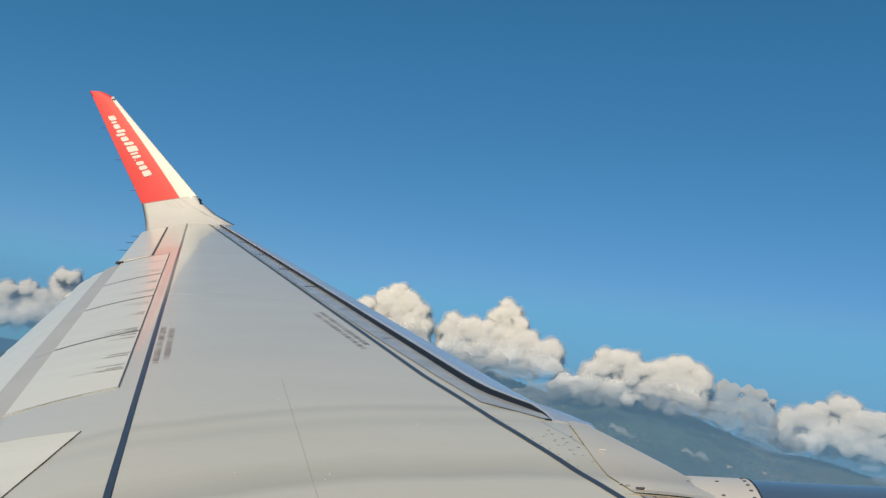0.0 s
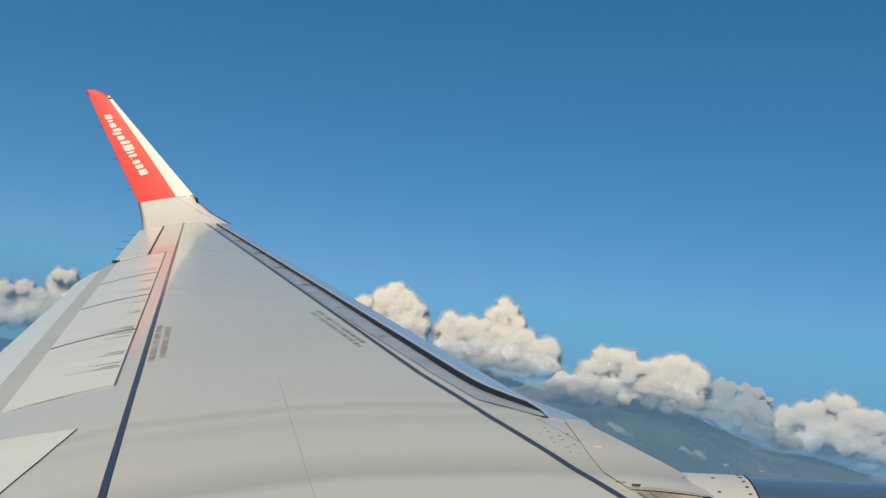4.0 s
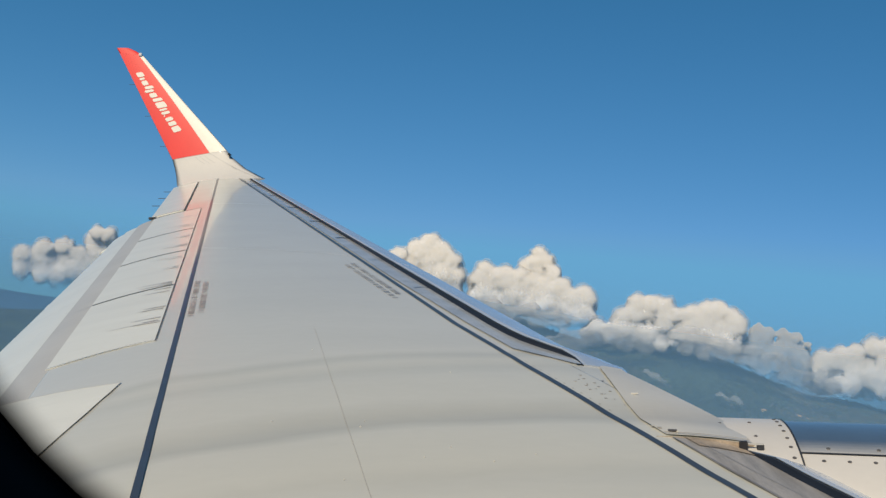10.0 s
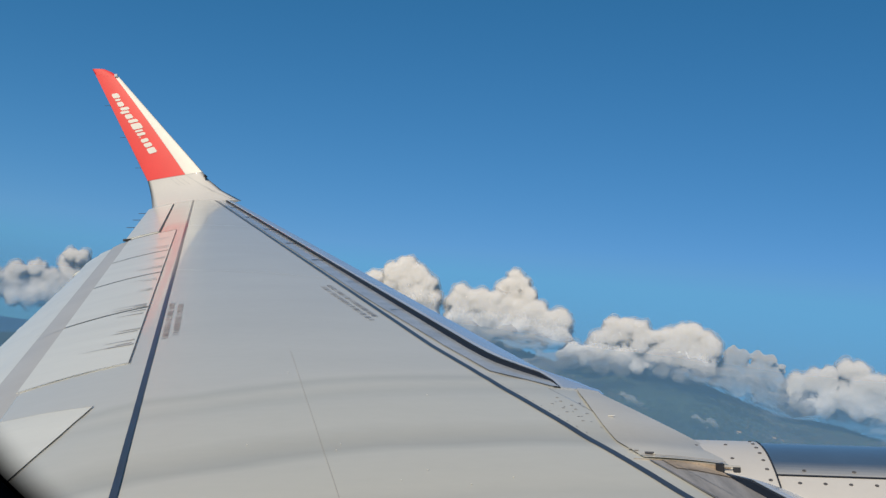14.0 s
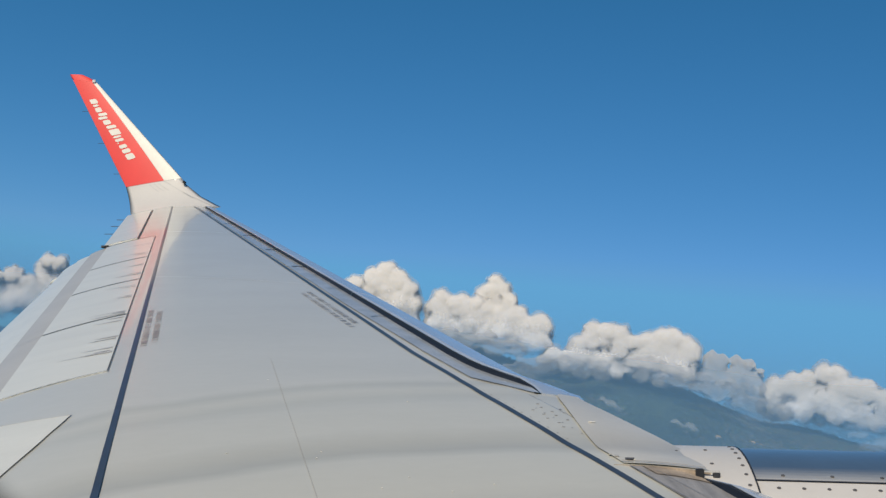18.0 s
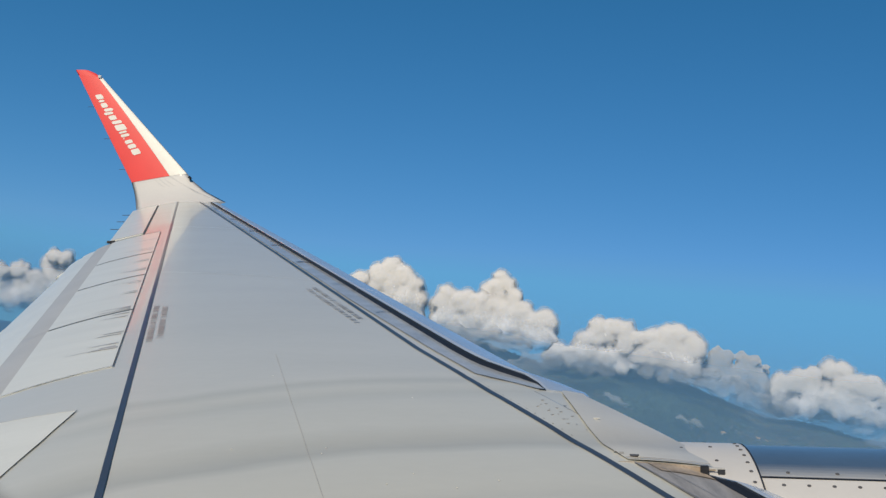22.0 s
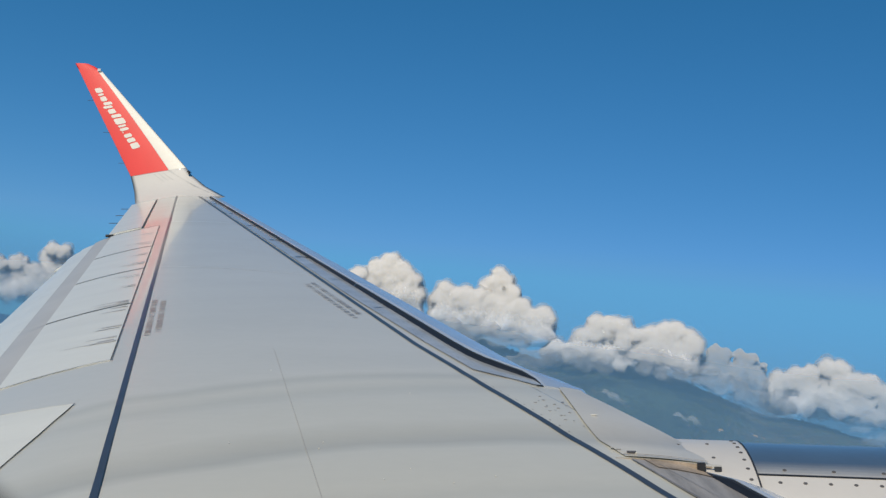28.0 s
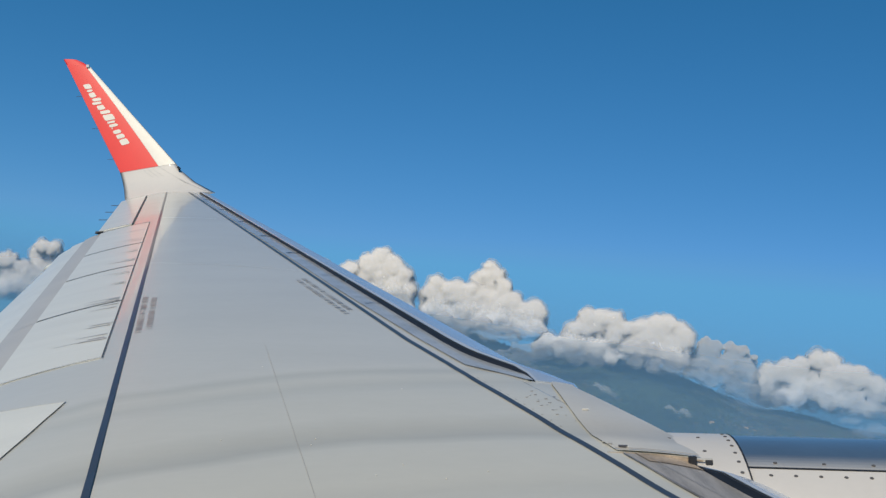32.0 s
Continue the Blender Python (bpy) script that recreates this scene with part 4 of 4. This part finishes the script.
def vapour(name, cover=1.0, size=60.0, least=0.45, most=1.25, deep=False):
    """White vapour, lit through its rounded body; it thins out where the cloud's density falls."""
    m = bpy.data.materials.new(name)
    m.use_nodes = True
    n, l = m.node_tree.nodes, m.node_tree.links
    b = n["Principled BSDF"]
    dif, tra, lit, clear, mix = (n.new(k) for k in ("ShaderNodeBsdfDiffuse", "ShaderNodeBsdfTranslucent", "ShaderNodeMixShader", "ShaderNodeBsdfTransparent", "ShaderNodeMixShader"))
    dif.inputs[0].default_value = tra.inputs[0].default_value = (0.97, 0.965, 0.95, 1)
    lit.inputs[0].default_value = 0.42
    soft, dense, co, no = n.new("ShaderNodeAttribute"), n.new("ShaderNodeAttribute"), n.new("ShaderNodeTexCoord"), n.new("ShaderNodeTexNoise")
    soft.attribute_name, dense.attribute_name = "soft_normal", "thickness"
    for k in (dif, tra, b):
        l.new(soft.outputs["Vector"], k.inputs["Normal"])
    l.new(dif.outputs[0], lit.inputs[1]), l.new(tra.outputs[0], lit.inputs[2])
    if deep:                # the dense body: light soaks in and out again
        b.inputs["Base Color"].default_value = (0.94, 0.935, 0.93, 1)
        b.inputs["Roughness"].default_value, b.inputs["Specular IOR Level"].default_value = 1.0, 0.0
        b.inputs["Subsurface Weight"].default_value, b.inputs["Subsurface Scale"].default_value = 0.6, 26.0
        b.inputs["Subsurface Radius"].default_value = (1.0, 1.0, 1.0)
        body = b
    else:
        n.remove(b)
        body = lit
    no.inputs["Scale"].default_value, no.inputs["Detail"].default_value = 1 / size, 6
    l.new(co.outputs["Object"], no.inputs["Vector"])
    add, ra = n.new("ShaderNodeMath"), n.new("ShaderNodeMapRange")
    add.operation = "ADD"
    l.new(dense.outputs["Fac"], add.inputs[0]), l.new(no.outputs[0], add.inputs[1])
    ra.interpolation_type = "SMOOTHSTEP"
    ra.inputs[1].default_value, ra.inputs[2].default_value = least, most
    ra.inputs[3].default_value, ra.inputs[4].default_value = 0.0, cover
    l.new(add.outputs[0], ra.inputs[0]), l.new(ra.outputs[0], mix.inputs[0])
    l.new(clear.outputs[0], mix.inputs[1]), l.new(body.outputs[0], mix.inputs[2])
    l.new(mix.outputs[0], n["Material Output"].inputs[0])
    return m


M_CLOUD, M_THIN, M_WISP = vapour("cloud_vapour", deep=True), vapour("cloud_thin_vapour", 0.62, 40, 0.55, 1.5), vapour("cloud_wisp", 0.34, 26, 0.8, 1.5)
M_EDGE = [vapour("cloud_torn_edge", c, 15, 0.98, 1.50) for c in (0.36, 0.20)]
bm = bmesh.new()
bmesh.ops.create_icosphere(bm, subdivisions=2, radius=1.0)
BALL = np.array([v.co for v in bm.verts])
BALL_F = np.array([[v.index for v in f.verts] for f in bm.faces])
bm.free()


def toward(az_deg, el_deg, r):
    a, e = radians(az_deg), radians(el_deg)
    return Vector((r * math.sin(a), r * math.cos(a), ALTITUDE + r * math.tan(e)))


def fuse(balls, voxel):
    """One closed skin round all the balls (centre, radius, flatness)."""
    verts = np.concatenate([np.array(c) + BALL * np.array((r, r, r * f)) for c, r, f in balls])
    faces = np.concatenate([BALL_F + len(BALL) * k for k in range(len(balls))])
    ob = mesh_object("cloud_core", verts, faces, M_CLOUD)
    mod = ob.modifiers.new("fuse", "REMESH")
    mod.mode, mod.voxel_size = "VOXEL", voxel
    me = bpy.data.meshes.new_from_object(ob.evaluated_get(bpy.context.evaluated_depsgraph_get()))
    old = ob.data
    bpy.data.objects.remove(ob)
    bpy.data.meshes.remove(old)
    return me


def spread(me, values, rounds, keep=0.3):
    """Evens out a value of every vertex over its neighbours."""
    ed = np.empty(len(me.edges) * 2, np.int32)
    me.edges.foreach_get("vertices", ed)
    ed = ed.reshape(-1, 2)
    n = len(values)
    deg = np.maximum(np.bincount(ed.ravel(), minlength=n), 1)[:, None]
    for _ in range(rounds):
        s = np.stack([np.bincount(ed[:, 0], values[ed[:, 1], k], n) + np.bincount(ed[:, 1], values[ed[:, 0], k], n) for k in range(values.shape[1])], -1)
        values = keep * values + (1 - keep) * s / deg
    return values


def points(me, normal=False):
    out = np.empty(len(me.vertices) * 3, np.float32)
    me.vertices.foreach_get("normal" if normal else "co", out)
    return out.reshape(-1, 3).astype(float)


def billow(me, size, amount, seed):
    """Cauliflower relief at four scales, along the skin's normals."""
    shift = Vector((seed * 977.0, seed * 313.0, 0))
    co, no = points(me), points(me, True)
    d = []
    for c in co:
        q = Vector(c) + shift
        d.append(sum(w * (0.2 - 0.8 * abs(noise.noise(q / (size * k))) + 0.7 * noise.noise(q / (size * k * 0.8) + shift)) for k, w in ((1.0, 1.0), (0.5, 0.55), (0.25, 0.32), (0.12, 0.18))))
    me.vertices.foreach_set("co", (co + no * np.array(d)[:, None] * amount).astype(np.float32).ravel())
    me.update()


def finish(me, mat, low, deep, rounds):
    """Smooth faces, the rounded body's normals, and a density that falls towards the cloud's base."""
    me.materials.clear()
    me.materials.append(mat)
    me.polygons.foreach_set("use_smooth", np.full(len(me.polygons), True))
    fine = points(me, True)
    soft = spread(me, fine, rounds) + 0.22 * fine + (0.4 if mat is M_CLOUD else 1.0) * SUNWARD       # normals bent sunward, brightening the heads' shaded sides
    soft /= np.linalg.norm(soft, axis=1)[:, None] + 1e-9
    me.attributes.new("soft_normal", "FLOAT_VECTOR", "POINT").data.foreach_set("vector", soft.astype(np.float32).ravel())
    co = points(me)
    me.attributes.new("thickness", "FLOAT", "POINT").data.foreach_set("value", np.clip((co[:, 2] - low) / deep, 0, 1).astype(np.float32))
    me.update()


def cumulus(label, heads, base, distance, seed, mat, deep=2.3):
    """A heap cloud: heads (bearing, top, radius in degrees), each with its body down to the base, budding twice."""
    rnd = random.Random(seed)
    balls = []

    def bud(c, r):
        balls.append((c, r, 1.0))
        for _ in range(16):
            d = Vector((rnd.gauss(0, 1), rnd.gauss(0, 0.8), rnd.gauss(0.2, 0.9))).normalized()
            balls.append((c + d * r * rnd.uniform(0.62, 0.82), r * rnd.uniform(0.32, 0.52), 1.0))

    for az_deg, top, rad in heads:
        e = top - rad * 1.35
        first = True
        while first or e > base:
            r = rad * (1.05 if first else rnd.uniform(0.95, 1.3))
            c = toward(az_deg + (0 if first else rnd.uniform(-0.15, 0.15)), e, distance + (0 if first else rnd.uniform(0, 60)))
            bud(c, distance * math.tan(radians(r)))
            e -= r * 0.6
            first = False
    me = fuse(balls, 4.6)
    me.vertices.foreach_set("co", spread(me, points(me), 14).astype(np.float32).ravel())
    me.update()
    billow(me, 60.0, 6.0, seed)
    billow(me, 28.0, 4.0, seed + 7)
    billow(me, 9.0, 1.8, seed + 9)
    low = toward(0, base - 0.7, distance).z
    finish(me, mat, low, distance * math.tan(radians(deep)), 50)
    co = points(me)         # a shallow heap: the hollows between its heads are filled
    far = np.hypot(co[:, 0], co[:, 1])
    even = spread(me, far[:, None], 120)[:, 0]
    co[:, :2] *= ((even + 0.05 * (far - even)) / far)[:, None]
    me.vertices.foreach_set("co", co.astype(np.float32).ravel())
    me.update()
    ob = tagged(new("cumulus_cloud", me), label, "cloud", "heap clouds along the ridge")
    if mat is M_CLOUD:      # torn vapour thinning out round the body
        co, no = points(me), points(me, True)
        swell = np.array([1.0 + 1.1 * noise.noise(Vector(c) / 24.0) for c in co])[:, None]
        for away, edge in zip((4.0, 10.0), M_EDGE):
            rag = me.copy()
            rag.vertices.foreach_set("co", (co + no * away * swell).astype(np.float32).ravel())
            bent = np.empty(len(co) * 3, np.float32)
            rag.attributes["soft_normal"].data.foreach_get("vector", bent)
            bent = bent.reshape(-1, 3) + 1.6 * SUNWARD          # bent further sunward, brightening the thin edges all round
            bent /= np.linalg.norm(bent, axis=1)[:, None]
            rag.attributes["soft_normal"].data.foreach_set("vector", bent.astype(np.float32).ravel())
            rag.materials.clear()
            rag.materials.append(edge)
            torn = tagged(new("torn_edge", rag), kind="stuff")
            torn.parent = ob
    return ob


cumulus("bright white cumulus heap resting on the mountain ridge",
        ((-5.6, 5.5, 0.45), (-4.4, 5.6, 0.4), (-2.9, 5.7, 0.5), (-1.9, 6.3, 0.45), (-1.2, 6.8, 0.45), (-0.4, 6.4, 0.5), (0.3, 5.8, 0.42), (0.7, 4.9, 0.35)), 3.2, 3500, 1, M_CLOUD)
cumulus("white cumulus with a narrow leaning turret over the ridge",
        ((1.8, 5.0, 0.35), (2.2, 5.65, 0.38), (2.9, 5.4, 0.4), (3.5, 5.55, 0.35), (4.2, 5.5, 0.4), (4.75, 6.25, 0.35), (5.15, 6.88, 0.38), (5.7, 6.5, 0.33),
         (6.1, 5.9, 0.4), (6.7, 5.3, 0.42), (7.4, 4.7, 0.44), (7.85, 4.8, 0.42), (8.1, 4.95, 0.34), (8.4, 4.5, 0.36)), 2.9, 3480, 2, M_CLOUD)
cumulus("broad white cumulus with a grey base on the mountain shoulder",
        ((8.3, 2.7, 0.3), (8.9, 3.2, 0.38), (9.6, 3.2, 0.35), (10.3, 4.0, 0.4), (11.0, 4.95, 0.42), (11.8, 4.9, 0.4), (12.6, 4.95, 0.4), (13.3, 4.4, 0.35),
         (14.0, 4.65, 0.4), (14.8, 4.95, 0.4), (15.5, 5.1, 0.4), (16.2, 4.8, 0.38), (16.6, 4.4, 0.3)), 1.9, 3460, 3, M_CLOUD)
cumulus("thin grey-white cloud dissolving over the slope",
        ((17.0, 3.3, 0.3), (17.6, 4.1, 0.35), (18.2, 4.0, 0.35), (19.0, 4.05, 0.35), (19.7, 3.9, 0.28), (20.3, 3.5, 0.22)), 1.5, 3520, 4, M_THIN)
cumulus("white cumulus low beyond the mountain foot",
        ((20.6, 2.6, 0.28), (21.1, 3.1, 0.35), (21.9, 3.45, 0.4), (22.7, 3.6, 0.4), (23.5, 4.05, 0.42), (24.2, 4.05, 0.4), (25.0, 3.5, 0.4), (25.7, 3.55, 0.4),
         (26.5, 3.1, 0.4), (27.4, 2.9, 0.4), (28.2, 2.3, 0.35)), 0.9, 3600, 5, M_CLOUD, 2.5)
cumulus("grey-white cumulus with a turret low over the far sea",
        ((-23.0, 2.6, 0.45), (-22.0, 3.1, 0.45), (-21.0, 3.3, 0.42), (-20.2, 3.0, 0.4), (-19.5, 4.2, 0.33), (-18.9, 4.2, 0.35), (-18.4, 3.4, 0.35)), 0.9, 4300, 6, M_CLOUD)


def wisp(az_deg, el_deg, width, label, seed):
    """A torn rag of cloud hanging over the slope."""
    rnd = random.Random(seed)
    p = spot(az_deg, el_deg)
    r = math.hypot(p.x, p.y) - 130
    balls = []
    for i in range(7):
        k = (i / 6 - 0.5) * width
        balls.append((toward(az_deg + k, el_deg + 0.25 * rnd.uniform(-1, 1) - 0.15 * k, r), r * math.tan(radians(width * rnd.uniform(0.10, 0.22))), 0.6))
    me = fuse(balls, 9.0)
    billow(me, 50.0, 9.0, seed)
    finish(me, M_WISP, toward(0, el_deg - 0.9, r).z, 60.0, 20)
    return tagged(new("cloud_wisp", me), label, "cloud", "wisps over the forest")


def mist(a0, a1, lift, thick, r, seed):
    """Thin mist creeping along the ridge below the heap clouds."""
    rnd = random.Random(seed)
    balls = []
    for i in range(int((a1 - a0) * 5)):
        a = a0 + (a1 - a0) * (i + rnd.random()) / ((a1 - a0) * 5)
        p = toward(a, 0, RIDGE)
        e = math.degrees(math.atan2(float(land(np.array([p.x]), np.array([p.y]))[0]) - ALTITUDE, RIDGE)) + lift + 0.35 * rnd.gauss(0, 1)
        balls.append((toward(a, e, r), r * math.tan(radians(thick * rnd.uniform(0.6, 1.3))), 0.55))
    me = fuse(balls, 8.0)
    billow(me, 60.0, 10.0, seed)
    low = min(v.co.z for v in me.vertices)
    finish(me, M_MIST, low - 60, 160.0, 30)
    return tagged(new("mist_bank", me), "thin pale mist creeping along the wooded ridge", "mist", "mist on the ridge")


M_MIST = vapour("ridge_mist", 0.34, 50, 0.7, 1.5)
mist(3.0, 12.0, 0.35, 0.5, 3330, 31)
mist(13.5, 22.0, 0.75, 0.5, 3400, 32)
mist(19.0, 29.0, 0.9, 0.7, 3700, 33)
for k, (a, e, w) in enumerate(((12.4, 0.4, 1.2), (16.6, -0.2, 1.2), (9.2, 1.9, 1.6))):
    wisp(a, e, w, "thin white rag of cloud above the forest", 11 + k)


# ---- masts and houses on the mountain ----
M_MAST = material("mast_red_white_steel", (0.62, 0.55, 0.52), 0.5, vary=0.2, scale=0.3)
M_HOUSE = material("house_pale_render", (0.78, 0.70, 0.60), 0.8, vary=0.1, scale=0.1)
M_ROOF = material("roof_ochre_tiles", (0.55, 0.36, 0.16), 0.7, vary=0.15, scale=0.3)


def solid(bm, c, size):
    bmesh.ops.create_cube(bm, size=1.0, matrix=Matrix.Translation(c) @ Matrix.Diagonal((*size, 1)))


def mast(p, tall):
    ob = tagged(new("radio_mast"), "slender pale lattice radio mast on the wooded slope", "mast", "radio masts")
    ob.location = p
    for sx, sy in ((-1, -1), (1, -1), (1, 1), (-1, 1)):
        bm = bmesh.new()
        for i in range(8):
            z0, z1 = tall * i / 8, tall * (i + 1) / 8
            r0, r1 = 2.4 * (1 - z0 / tall) + 0.4, 2.4 * (1 - z1 / tall) + 0.4
            a, b = Vector((sx * r0, sy * r0, z0)), Vector((sx * r1, sy * r1, z1))
            bmesh.ops.create_cone(bm, cap_ends=True, segments=6, radius1=0.42, radius2=0.42, depth=(b - a).length,
                                  matrix=Matrix.Translation((a + b) / 2) @ (b - a).to_track_quat("Z", "Y").to_matrix().to_4x4())
        part("leg", bm, M_MAST, ob)
    for i in range(1, 8):
        bm = bmesh.new()
        r = 2.4 * (1 - i / 8) + 0.4
        for c, s in (((r, 0, 0), (0.5, 2 * r, 0.5)), ((-r, 0, 0), (0.5, 2 * r, 0.5)), ((0, r, 0), (2 * r, 0.5, 0.5)), ((0, -r, 0), (2 * r, 0.5, 0.5))):
            solid(bm, Vector(c) + Vector((0, 0, tall * i / 8)), s)
        part("brace", bm, M_MAST, ob)
    bm = bmesh.new()
    bmesh.ops.create_cone(bm, cap_ends=True, segments=8, radius1=0.35, radius2=0.15, depth=10, matrix=Matrix.Translation((0, 0, tall + 5)))
    part("antenna", bm, M_MAST, ob)


def house(p, w, d, h, turn, label):
    ob = tagged(new("hillside_building"), label, "building", "buildings on the slope")
    ob.matrix_world = Matrix.Translation(p - Vector((0, 0, 3))) @ pose(0, 0, 0, 0, 0, turn)
    bm = bmesh.new()
    solid(bm, (0, 0, h / 2), (w, d, h))
    part("wall", bm, M_HOUSE, ob)
    bm = bmesh.new()
    a = [bm.verts.new(v) for v in ((-w / 2 - 1, -d / 2 - 1, h), (w / 2 + 1, -d / 2 - 1, h), (w / 2 + 1, d / 2 + 1, h), (-w / 2 - 1, d / 2 + 1, h), (-w / 2 + 2, 0, h + d * 0.4), (w / 2 - 2, 0, h + d * 0.4))]
    for q in ((0, 1, 5, 4), (2, 3, 4, 5), (1, 2, 5), (3, 0, 4), (3, 2, 1, 0)):
        bm.faces.new([a[k] for k in q])
    part("roof", bm, M_ROOF, ob)
    for i in range(max(2, int(w / 6))):
        bm = bmesh.new()
        solid(bm, (-w / 2 + (i + 0.5) * w / max(2, int(w / 6)), -d / 2, h * 0.5), (2.2, 0.3, h * 0.35))
        part("window", bm, M_SLOT, ob)


for a, e in ((9.0, 1.25), (9.75, 1.2)):
    mast(spot(a, e), 52 if a < 9.5 else 46)
for a, e, w, h, m in ((5.0, 1.35, 26, 13, 10), (5.4, 1.3, 16, 10, -15), (5.75, 1.35, 30, 14, 5), (6.15, 1.25, 18, 9, 20),
                      (18.4, -0.75, 15, 8, 25), (20.2, -0.8, 18, 9, -10), (20.6, -0.85, 11, 7, 30), (23.4, -0.95, 16, 9, -25)):
    house(spot(a, e), w, 14, h, m - a, "pale temple building with an ochre roof among trees" if e > 0 else "small pale house with a tiled roof among trees")
